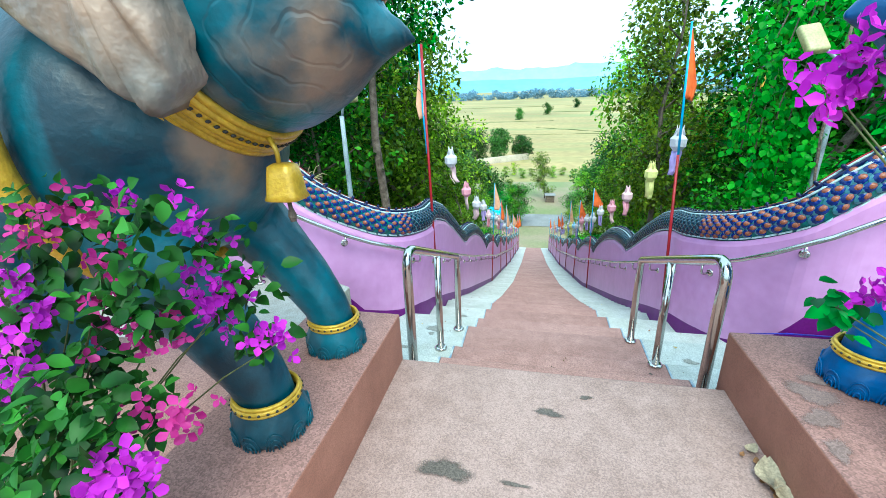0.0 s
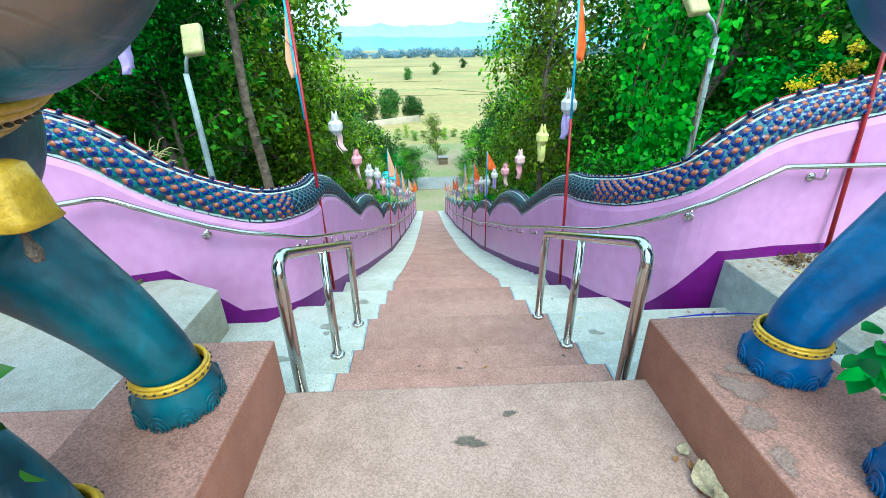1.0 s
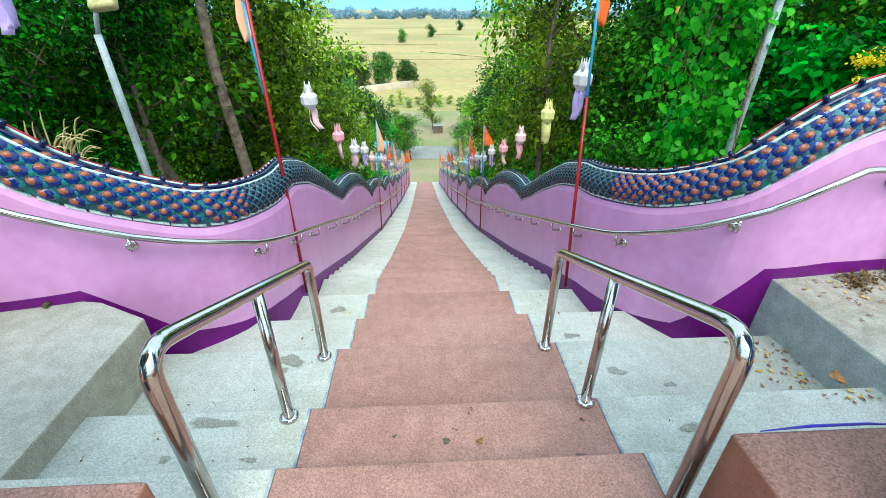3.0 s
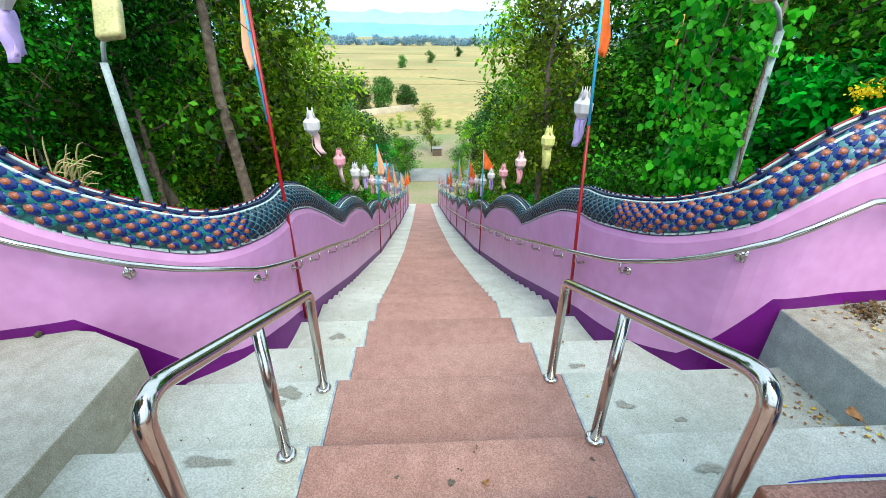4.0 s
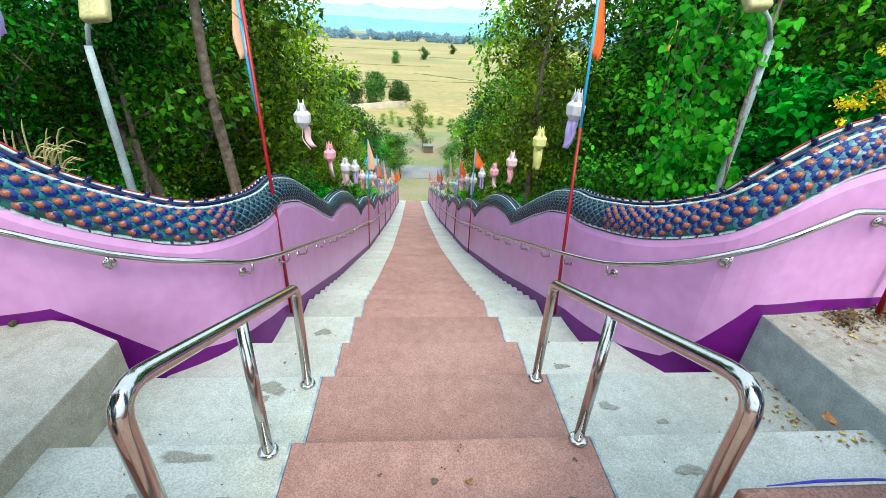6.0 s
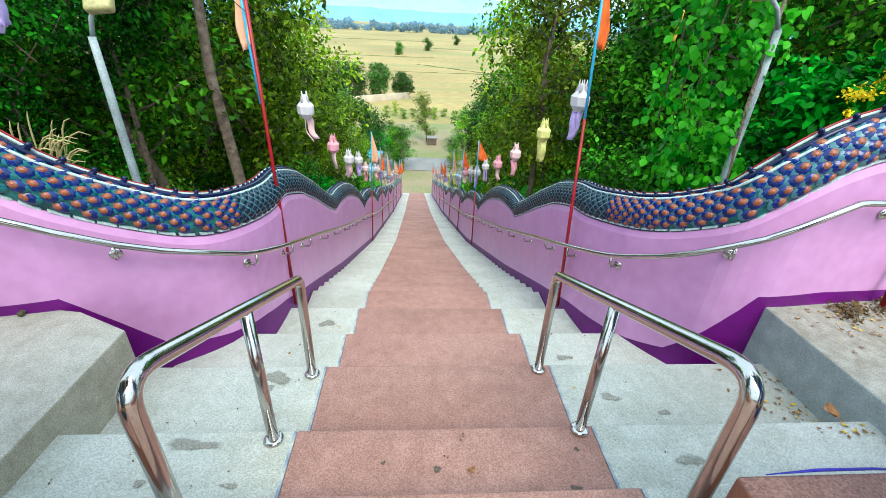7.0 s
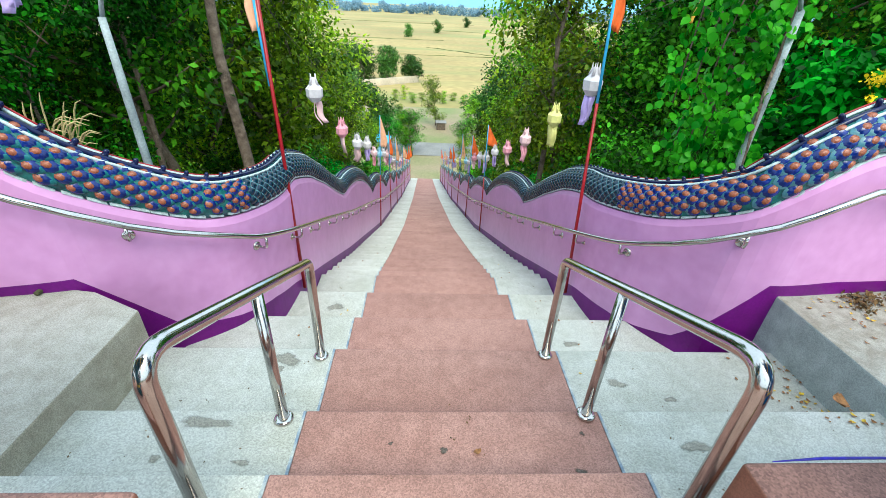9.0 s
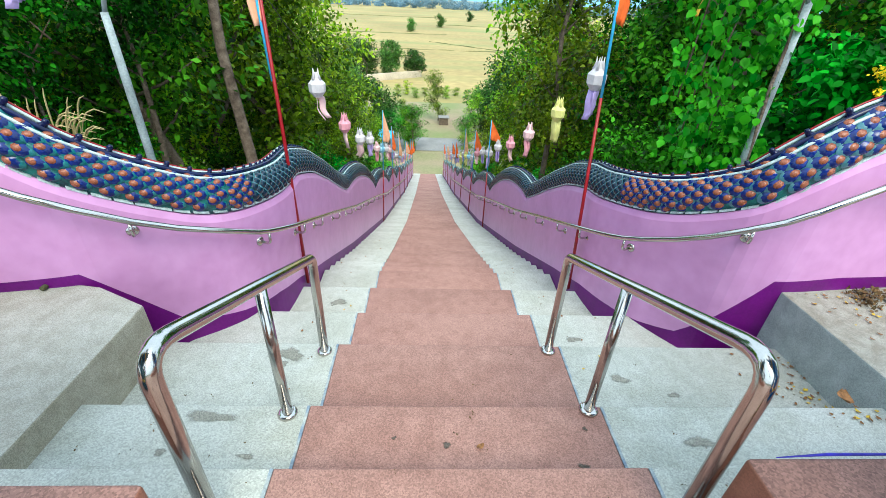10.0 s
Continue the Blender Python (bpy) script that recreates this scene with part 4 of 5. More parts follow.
# ---- elephants ----
def elephant(ox, oy, oz, face, skin, label):
    bm = bmesh.new()
    P = lambda x, y, z: (ox + face * x, oy + y, oz + z)
    balls = [((-0.45, 0, 0.98), (0.46, 0.46, 0.46)), ((-1.15, 0, 1.05), (0.85, 0.50, 0.52)), ((0.04, 0, 1.34), (0.38, 0.35, 0.38)), ((-0.2, 0, 1.18), (0.32, 0.32, 0.32)), ((0.0, 0, 1.62), (0.30, 0.28, 0.30)),
             ((0.2, 0, 1.24), (0.22, 0.22, 0.18))]
    for c, r in balls:
        add_ball(bm, P(*c), r, 3)
    add_tube(bm, [P(0.12, 0, 1.2), P(0.28, 0, 1.21), P(0.40, 0, 1.235), P(0.475, 0, 1.225), P(0.525, 0, 1.205)], [0.24, 0.16, 0.085, 0.045, 0.014], 14)
    add_tube(bm, [P(0.15, 0, 1.55), P(0.42, 0, 1.70), P(0.55, 0, 2.0), P(0.5, 0, 2.35), P(0.62, 0, 2.6)], [0.22, 0.17, 0.13, 0.10, 0.07], 14)
    for y in (-0.26, 0.25):
        add_tube(bm, [P(0.0, y, 0.02), P(0.0, y, 0.1), P(-0.02, y, 0.20), P(-0.10, y, 0.33), P(-0.22, y * 0.98, 0.48), P(-0.38, y * 0.9, 0.68), P(-0.5, y * 0.75, 0.9)], [0.094, 0.096, 0.100, 0.114, 0.134, 0.17, 0.24], 18)
        add_tube(bm, [P(-1.6, y, -oz), P(-1.6, y, 0.3), P(-1.55, y, 0.8)], [0.16, 0.16, 0.25], 14)
    me = bpy.data.meshes.new("rough")
    bm.to_mesh(me)
    bm.free()
    tmp = new("rough", me)
    rm = tmp.modifiers.new("r", "REMESH")
    rm.mode, rm.voxel_size = "VOXEL", 0.022
    sm = tmp.modifiers.new("s", "SMOOTH")
    sm.factor, sm.iterations = 0.6, 14
    dg = bpy.context.evaluated_depsgraph_get()
    done = bpy.data.meshes.new_from_object(tmp.evaluated_get(dg))
    bpy.data.objects.remove(tmp)
    bm = bmesh.new()
    bm.from_mesh(done)
    bpy.data.meshes.remove(done)
    for v in bm.verts:
        k = noise.noise(v.co * 5)
        v.co += v.normal * 0.006 * k if v.normal.length else Vector()
    # feet with a lobed toe rim, gold anklets
    for y in (-0.26, 0.25):
        n = 36
        rings = []
        for z, r in ((0.0, 0.110), (0.012, 0.121), (0.035, 0.125), (0.065, 0.121), (0.10, 0.111), (0.13, 0.100)):
            lob = 1 if z < 0.09 else 0.3
            rings.append([bm.verts.new(P((r + lob * 0.010 * abs(math.sin(5 * a))) * math.cos(a), y + (r + lob * 0.010 * abs(math.sin(5 * a))) * math.sin(a), z)) for a in (math.tau * k / n for k in range(n))])
        for a, b in zip(rings, rings[1:]):
            for k in range(n):
                bm.faces.new((a[k], a[(k + 1) % n], b[(k + 1) % n], b[k])).material_index = 0
        # carved scrolls round the toes
        for k in range(10):
            mid = math.pi * (k + 0.5) / 5
            for spread, tall in ((0.23, 0.062), (0.15, 0.042), (0.07, 0.022)):
                arc = []
                for q in range(9):
                    u = math.pi * q / 8
                    a, z = mid + spread * math.cos(u), 0.006 + tall * math.sin(u)
                    rr = 0.122 + 0.010 * abs(math.sin(5 * a)) + 0.001
                    arc.append(P(rr * math.cos(a), y + rr * math.sin(a), z))
                add_tube(bm, arc, 0.0030, 6, 0, False)
        for dz, rr, tr in ((-0.013, 0.106, 0.007), (0.0, 0.107, 0.009), (0.013, 0.104, 0.007)):
            ring = [P(rr * math.cos(a), y + rr * math.sin(a), 0.138 + dz) for a in (math.tau * k / 40 for k in range(41))]
            add_tube(bm, ring, tr, 8, 1, False)
        for k in range(26):
            a = math.tau * k / 26
            add_ball(bm, P(0.115 * math.cos(a), y + 0.115 * math.sin(a), 0.138), (0.006, 0.006, 0.0045), 1, 2)
    # collar of ridged gold, tilted round the neck
    ax, az = -0.47, 0.883
    for c in range(11):
        off = -0.09 + 0.018 * c
        rr = 0.354 - 0.9 * off * off + (0.004 if c % 2 else 0.0)
        pts = []
        for k in range(61):
            a = math.tau * k / 60
            u, w = math.cos(a) * rr, math.sin(a) * rr * 0.96
            pts.append(P(-0.175 + ax * u + az * off, w, 1.225 + az * u - ax * off))
        add_tube(bm, pts, 0.0135, 8, 1, False)
    for off in (-0.054, 0.054):
        for k in range(88):
            a = math.tau * k / 88
            u, w = math.cos(a) * 0.367, math.sin(a) * 0.367 * 0.96
            add_ball(bm, P(-0.175 + ax * u + az * off, w, 1.225 + az * u - ax * off), (0.009, 0.009, 0.0055), 1, 2)
    # saddle strap
    pts = [P(-0.42, 0.50 * math.cos(math.tau * k / 48), 1.0 + 0.54 * math.sin(math.tau * k / 48)) for k in range(49)]
    add_tube(bm, pts, 0.035, 8, 1, False)
    # ears: thick drooping flaps
    for sy in (-1, 1):
        outline = [(0.07, 1.055), (0.125, 1.12), (0.13, 1.22), (0.10, 1.45), (0.04, 1.78), (-0.25, 1.86), (-0.62, 1.7), (-0.52, 1.50), (-0.30, 1.34), (-0.10, 1.17), (0.04, 1.085)]
        cx, cz = -0.02, 1.45
        lay = []
        for dy, sc in ((0.34, 0.95), (0.43, 1.0), (0.458, 0.985), (0.468, 0.94), (0.48, 0.8), (0.487, 0.62), (0.49, 0.42), (0.49, 0.2)):
            ring = []
            for i in range(40):
                q = i / 40 * len(outline)
                a, b = outline[int(q)], outline[(int(q) + 1) % len(outline)]
                t = q - int(q)
                t = t * t * (3 - 2 * t) * 0.3 + t * 0.7
                x, z = a[0] + (b[0] - a[0]) * t, a[1] + (b[1] - a[1]) * t
                wav = 0.012 * math.sin(i * 1.3) * (1 if sc > 0.9 else 0.5) + 0.010 * math.sin(x * 38 + z * 6)
                ring.append(bm.verts.new(P(cx + (x - cx) * sc - 0.04 - (0.12 if sy > 0 else 0), sy * (dy + wav - 0.05 * max(0, x)), cz + (z - cz) * sc - 0.015 + (0.32 if sy > 0 else 0))))
            lay.append(ring)
        for a, b in zip(lay, lay[1:]):
            for k in range(40):
                bm.faces.new((a[k], a[(k + 1) % 40], b[(k + 1) % 40], b[k])).material_index = 3
        bm.faces.new(lay[-1]).material_index = 3
    # mouth
    add_ball(bm, P(0.32, 0, 1.345), (0.13, 0.13, 0.05), 2, 4)
    bmesh.ops.recalc_face_normals(bm, faces=bm.faces)
    ob = part("elephant_statue", bm, [skin, M_GOLD, M_DARK, M_SKINPINK, M_MOUTH])
    return tagged(ob, label, "statue", "elephant statues at the stair head")


elephant(-1.05, -1.305, 0.272, 1, M_TEAL, "teal painted elephant statue with gold collar and anklets, on a plinth")
elephant(1.04, -1.235, 0.265, -1, M_BLUESTATUE, "bright blue painted elephant statue with gold anklets, on a plinth")


def cow_bell(x, y, z):
    t = thing("collar_bell", "gold painted square bell with a clapper hanging from the elephant collar", "bell")
    bm = bmesh.new()
    prof = [(0.052, 0.0), (0.056, 0.003), (0.050, 0.02), (0.044, 0.07), (0.038, 0.105), (0.026, 0.112)]
    rings = []
    for r, h in prof:
        rings.append([bm.verts.new((x + r * 1.08 * (abs(math.cos(a)) ** 0.5) * (1 if math.cos(a) > 0 else -1), y + r * (abs(math.sin(a)) ** 0.5) * (1 if math.sin(a) > 0 else -1), z + h)) for a in (math.tau * k / 24 for k in range(24))])
    for a, b in zip(rings, rings[1:]):
        for k in range(24):
            bm.faces.new((a[k], a[(k + 1) % 24], b[(k + 1) % 24], b[k]))
    bm.faces.new(rings[-1])
    part("body", bm, M_GOLD, t)
    part("hanger", add_tube(bmesh.new(), [(x - 0.01, y, z + 0.108), (x - 0.012, y, z + 0.15), (x - 0.03, y, z + 0.19)], 0.008, 8), M_GOLD, t)
    part("clapper", add_tube(bmesh.new(), [(x, y, z + 0.02), (x + 0.004, y, z - 0.03), (x + 0.006, y, z - 0.055), (x + 0.008, y, z - 0.075)], [0.007, 0.007, 0.014, 0.009], 8), M_BARK, t, "brown wooden clapper")


cow_bell(-0.955, -1.40, 1.045)


# ---- foliage ----
def leaf_cloud(name, centres, count, size, material, parent=None, seed=1, flat=0.6, shell=0.35, label="", long=1.7, fine_leaf=True):
    """Many folded leaves round the centres (x, y, z, radius), thinner inside."""
    rg = np.random.default_rng(seed)
    c = np.array(centres, float)
    wts = c[:, 3] ** 2 / (c[:, 3] ** 2).sum()
    pick = rg.choice(len(c), count, p=wts)
    d = rg.normal(size=(count, 3))
    d /= np.linalg.norm(d, axis=1)[:, None]
    rad = (shell + (1 - shell) * rg.random(count) ** 0.6)[:, None] * c[pick, 3][:, None]
    pos = c[pick, :3] + d * rad * np.array([1, 1, 0.85])
    ax = rg.normal(size=(count, 3)) + d * 0.6 + np.array([0, 0, -0.35])
    ax /= np.linalg.norm(ax, axis=1)[:, None]
    up = rg.normal(size=(count, 3)) * (1 - flat) + np.array([0, 0, 1.0]) * flat + d * 0.4
    sd = np.cross(ax, up)
    sd /= np.linalg.norm(sd, axis=1)[:, None] + 1e-6
    nr = np.cross(sd, ax)
    ln = (size * rg.uniform(0.6, 1.25, count))[:, None]
    hw = ln / long / 2
    def at(u, w, h):
        return pos + ax * ln * u + sd * hw * w + nr * ln * h

    if fine_leaf:
        v = np.stack([at(0, 0, 0), at(0.28, 0.9, 0.07), at(0.65, 0.85, 0.05), at(1, 0, -0.12), at(0.65, -0.85, 0.05), at(0.28, -0.9, 0.07)], 1).reshape(-1, 3)
        n = 6
    else:
        v = np.stack([at(0, 0, 0), at(0.45, 1, 0.1), at(1, 0, -0.12), at(0.45, -1, 0.1)], 1).reshape(-1, 3)
        n = 4
    me = bpy.data.meshes.new(name)
    me.vertices.add(count * n)
    me.vertices.foreach_set("co", v.ravel())
    me.loops.add(count * n)
    me.loops.foreach_set("vertex_index", np.arange(count * n))
    me.polygons.add(count)
    me.polygons.foreach_set("loop_start", np.arange(0, count * n, n))
    me.polygons.foreach_set("loop_total", np.full(count, n))
    me.update(calc_edges=True)
    me.materials.append(material)
    ob = new(name, me)
    ob.parent = parent
    if label:
        ob["label"] = label
    return ob


def broad_leaves(name, centres, count, size, material, parent=None, seed=1, wide=0.62, hang=0.35):
    """Oval leaves with a folded midrib, scattered round the centres (x, y, z, radius)."""
    rg = random.Random(seed)
    v, f = [], []
    for k in range(count):
        c = centres[rg.randrange(len(centres))]
        p = Vector(c[:3]) + Vector((rg.gauss(0, 0.5), rg.gauss(0, 0.5), rg.gauss(0, 0.5))) * c[3]
        ax = Vector((rg.uniform(-1, 1), rg.uniform(-1, 0.6), rg.uniform(-0.9, 0.6) - hang)).normalized()
        up = Vector((rg.uniform(-0.7, 0.7), rg.uniform(-1.0, 0.1), rg.uniform(0.3, 1.2)))
        sd = ax.cross(up).normalized()
        nr = sd.cross(ax)
        ln = size * rg.uniform(0.55, 1.2)
        b = len(v)
        rows = ((0.0, 0.0), (0.22, 0.74), (0.5, 1.0), (0.78, 0.66), (1.0, 0.0))
        droop = rg.uniform(0.05, 0.3)
        for u, w in rows:
            v.append(p + ax * ln * u - nr * ln * droop * u * u)
        for sgn in (1, -1):
            for u, w in rows[1:4]:
                v.append(p + ax * ln * (u - 0.04) + sd * ln * wide * 0.5 * w * sgn + nr * ln * (0.11 * w - droop * u * u))
        for o in (5, 8):
            q = [(0, o, 1), (1, o, o + 1, 2), (2, o + 1, o + 2, 3), (3, o + 2, 4)]
            f += [tuple(b + e for e in (g if o == 8 else g[::-1])) for g in q]
    ob = raw(name, v, f, material, parent, "", True)
    ob["kind"] = "stuff"
    return ob


def tree(h, crown, leaves, size, material, label, seed, trunk=0.11, low=0.25, blobs=16, category="tree", group="hillside trees", bend=0.25, fine_leaf=True):
    rg = random.Random(seed)
    t = thing("tree", label, category, group)
    bm = bmesh.new()
    sway = [Vector((rg.uniform(-bend, bend) * k, rg.uniform(-bend, bend) * k, h * 0.95 * k / 5)) for k in range(6)]
    sway[0].z = -0.4
    add_tube(bm, sway, [trunk * 1.25, trunk, trunk * 0.85, trunk * 0.65, trunk * 0.4, trunk * 0.15], 9)
    cs = []
    for k in range(blobs):
        z = h * (low + (1.0 - low) * (k + rg.random() * 0.8) / blobs)
        i = min(4, int(z / (h * 0.95) * 5))
        base = sway[i].lerp(sway[i + 1], min(1, max(0, z / (h * 0.95) * 5 - i)))
        prof = math.sin(math.pi * min(1, (z / h - low) / (1.05 - low) * 0.8 + 0.15)) ** 0.7
        a, r = rg.uniform(0, math.tau), crown * prof * rg.uniform(0.35, 0.95)
        tip = base + Vector((math.cos(a) * r, math.sin(a) * r, crown * 0.28))
        mid = base.lerp(tip, 0.5) + Vector((0, 0, -0.08 * crown))
        add_tube(bm, [base + Vector((0, 0, -0.2)), mid, tip], [trunk * 0.35, trunk * 0.24, trunk * 0.08], 6)
        cs.append((*tip, crown * rg.uniform(0.32, 0.55)))
        cs.append((*(mid + Vector((rg.uniform(-0.3, 0.3), rg.uniform(-0.3, 0.3), 0.2))), crown * rg.uniform(0.2, 0.36)))
    part("trunk", bm, M_BARK, t)
    leaf_cloud("crown", cs, leaves, size, material, t, seed, fine_leaf=fine_leaf)
    return t


PROTO = [tree(10.5, 2.3, 10000, 0.14, L_TREE, "tall broad-leaved tree with a dense dark green crown", 21, 0.12, 0.30, 22),
         tree(9.0, 2.0, 9000, 0.125, L_TREE, "slender hillside tree with dark green leaves", 22, 0.10, 0.24, 20),
         tree(7.5, 1.9, 9000, 0.11, L_OLIVE, "leafy tree with yellowish green leaves", 23, 0.09, 0.12, 20),
         tree(5.0, 1.6, 6500, 0.105, L_TREE, "young bushy tree with dark green leaves", 24, 0.06, 0.05, 16),
         tree(2.0, 0.95, 3200, 0.085, L_TREE, "low green shrub on the hillside", 25, 0.03, 0.05, 12, "shrub", "hillside shrubs"),
         tree(2.2, 1.0, 3000, 0.09, L_LIGHT, "bright green leafy shrub on the hillside", 26, 0.03, 0.05, 12, "shrub", "hillside shrubs")]
FAR_PROTO = {0: tree(10.5, 2.4, 5400, 0.195, L_TREE, "tall tree deeper in the hillside wood", 31, 0.12, 0.22, 22, fine_leaf=False),
             2: tree(7.5, 2.0, 4600, 0.18, L_OLIVE, "yellowish green tree deeper in the wood", 33, 0.09, 0.12, 18, fine_leaf=False)}
PROTO += [tree(11.0, 2.4, 8000, 0.14, L_TREE, "tall bare-stemmed tree with a high green crown", 27, 0.115, 0.55, 16, bend=0.05), FAR_PROTO[0], FAR_PROTO[2],
          tree(10.5, 1.6, 5200, 0.13, L_OLIVE, "slender tree with sparse yellow green leaves", 29, 0.085, 0.28, 20, bend=0.06)]
placed = set()


def plant(k, x, y, turn, size, dz=0.0):
    way = x / (y + 1.34)
    if k not in (6, 9) and (y < 8.4 and -0.62 < way < -0.34 or k not in (4, 5) and y < 9.5 and 0.18 < way < 0.33):
        return
    if k in (0, 1) and y > 6 and abs(way) < 0.46:
        k, size = 2, size * 1.3
    if k in (0, 1, 2, 3) and math.hypot(x, y + 1.3) > 10.5:
        size *= 0.72 if k == 3 else 1.0
        k = 8 if k in (2, 3) else 7
    m = pose(x, y, ground_z(x, y) + dz, 0, 0, turn)
    if k in placed:
        ob = copy_thing(PROTO[k], m)
    else:
        placed.add(k)
        ob = PROTO[k]
        ob.matrix_basis = m
    tall = (10.5, 9.0, 7.5, 5.0, 2.0, 2.2, 11.0, 10.5, 7.5, 10.5)[k] * size
    most = 2.1 + 0.36 * math.hypot(x, y + 1.3) - ground_z(x, y)
    ob.scale = (size, size, size * (1.0 if k in (6, 9) else max(0.55, min(1.0, most / tall))))


# the two near trunks and the trees behind the serpents
plant(6, -3.75, 7.0, 40, 0.95)
plant(6, -5.55, 7.2, 200, 0.6)
plant(9, 2.85, 9.0, 120, 0.85)
plant(0, 5.4, 6.2, 10, 0.95)
rng = random.Random(3)
for side in (-1, 1):
    for k in range(40):
        y = 0.8 + 34 * ((k + rng.random()) / 40)
        edge = (0.20 if side < 0 else 0.215) * (y + 1.34)
        kind = rng.choice([0, 0, 1, 1, 2, 3])
        near = max(4.2 if y > 4 else 6.6, edge + (1.3 if kind == 3 else 2.7))
        x = side * (near + 11 * rng.random() ** 1.5)
        plant(kind, x, y, rng.uniform(0, 360), rng.uniform(0.85, 1.12))
    for k in range(26):
        y = 4.5 + 32 * ((k + rng.random()) / 26)
        plant(rng.choice([4, 4, 5]), side * (2.55 + rng.random() * 1.3 + 0.035 * y), y, rng.uniform(0, 360), rng.uniform(0.6, 1.0))
    for k in range(15):
        y = -4 + 44 * ((k + rng.random()) / 15)
        plant(rng.choice([3, 3, 2]), side * (13 + 14 * rng.random()), y, rng.uniform(0, 360), rng.uniform(1.1, 1.4))
    for k in range(12):
        plant(rng.choice([3, 3, 4]), side * (5.5 + 6 * rng.random()), 3.0 + 9 * rng.random(), rng.uniform(0, 360), rng.uniform(0.8, 1.1))
for k in range(8):
    plant(4, 3.3 + 0.9 * rng.random(), 2.6 + 4 * rng.random(), rng.uniform(0, 360), rng.uniform(0.8, 1.2))

# trees that frame the view down the stair
plant(2, 4.1, 12.0, 30, 1.15)
plant(8, 4.9, 16.5, 80, 1.2)
plant(8, 5.6, 21, 180, 1.1)
plant(8, -4.4, 14.0, 140, 1.15)
plant(8, -5.3, 19.0, 10, 1.15)
plant(8, -5.9, 25, 50, 1.0)
for x, y, a in ((-3.6, 15, 20), (-4.0, 20, 90), (-4.2, 25, 160), (-4.3, 30, 230), (3.5, 15.5, 50), (3.8, 20.5, 110), (4.0, 26, 200), (4.2, 31, 280)):
    plant(3, x, y, a, 0.85)

# creeper on the grey lamp post and trees behind the far serpent
creeper = thing("creeper", "bright green creeper with round leaves climbing a lamp post", "climbing plant")
rg = random.Random(8)
cs = [(2.16 + rg.uniform(-0.14, 0.14), 1.68 + rg.uniform(-0.10, 0.12), 0.25 + 1.75 * k / 29, 0.09) for k in range(30)]
for x0, low, n in ((1.66, 0.75, 8), (1.77, 0.40, 11), (1.88, 0.25, 13), (1.98, 0.20, 14), (2.30, 1.15, 5)):
    cs += [(x0 + rg.uniform(-0.05, 0.05), 1.85 + rg.uniform(-0.1, 0.15), low + (2.0 - low) * k / n, 0.11) for k in range(n)]
broad_leaves("leaves", cs, 1450, 0.068, L_CREEPER, creeper, 5, 0.85, 0.7)
for x0, z0 in ((1.66, 0.75), (1.77, 0.40), (1.88, 0.25), (1.98, 0.20), (2.30, 1.15)):
    part("tendril", add_tube(bmesh.new(), [(x0, 1.85, z0), (x0 + 0.02, 1.86, (z0 + 2.0) / 2), (x0 * 0.6 + 0.86, 1.8, 2.1)], 0.006, 5), M_BARK, creeper)
part("stem", add_tube(bmesh.new(), [(2.22, 1.66, -1.7), (2.13, 1.6, -0.8), (2.2, 1.6, 0.2), (2.13, 1.6, 0.9), (2.2, 1.7, 1.9)], 0.012, 6), M_BARK, creeper)

yellow = thing("yellow_flower_shrub", "green shrub with bright yellow blossoms behind the wall", "shrub")
cs = [(3.5 + rg.uniform(-0.5, 0.7), 2.35 + rg.uniform(-0.2, 0.4), 0.1 + 1.0 * rg.random(), 0.28) for k in range(14)]
leaf_cloud("leaves", cs, 2200, 0.10, L_TREE, yellow, 6)
part("stems", add_tube(bmesh.new(), [(3.6, 2.5, -2.0), (3.5, 2.4, -0.5), (3.5, 2.3, 0.8)], 0.03, 6), M_BARK, yellow)
leaf_cloud("blossoms", [(3.26, 2.0, 0.96, 0.07), (3.40, 2.0, 0.98, 0.08), (3.55, 2.02, 1.10, 0.08), (3.66, 2.02, 1.0, 0.09), (3.33, 2.0, 0.81, 0.05), (3.84, 2.05, 1.12, 0.09), (3.75, 2.0, 1.28, 0.07), (3.48, 2.05, 1.38, 0.06)], 620, 0.030, P_YEL, yellow, 7, 0.3, 0.1, "bright yellow blossom clusters", 1.2)

seedling = thing("leafy_plant", "small bright green leafy plant on the terrace", "plant")
leaf_cloud("leaves", [(-2.98, 0.46, -0.16, 0.13), (-2.88, 0.44, -0.20, 0.08)], 60, 0.11, L_CREEPER, seedling, 14, 0.5, 0.2, "", 1.2)
part("stem", add_tube(bmesh.new(), [(-2.95, 0.47, -0.285), (-2.95, 0.46, -0.2), (-2.97, 0.46, -0.12)], 0.008, 6), M_BARK, seedling)

# grass plumes behind the wall
plumes = thing("grass_plumes", "tuft of dry straw coloured grass plumes", "grass")
bm, blades = bmesh.new(), bmesh.new()
for k in range(30):
    side, l = rg.uniform(-0.15, 1.15), rg.uniform(0.86, 1.05)
    x0, y0 = -2.85 + rg.uniform(-0.10, 0.10), 1.75 + rg.uniform(-0.12, 0.12)
    pts, rad = [], []
    for i in range(14):
        u = i / 13
        pts.append((x0 + 0.36 * side * u ** 3, y0 - 0.10 * u, -0.75 + 1.60 * l * (u - 0.13 * u**6 * (0.6 + 1.2 * abs(side)))))
        rad.append(0.002 if u < 0.66 else 0.0015 + 0.0045 * math.sin(math.pi * (u - 0.66) / 0.34) ** 0.7)
    add_tube(bm, pts, rad, 5)
part("tuft", bm, M_STRAW, plumes)["kind"] = "stuff"
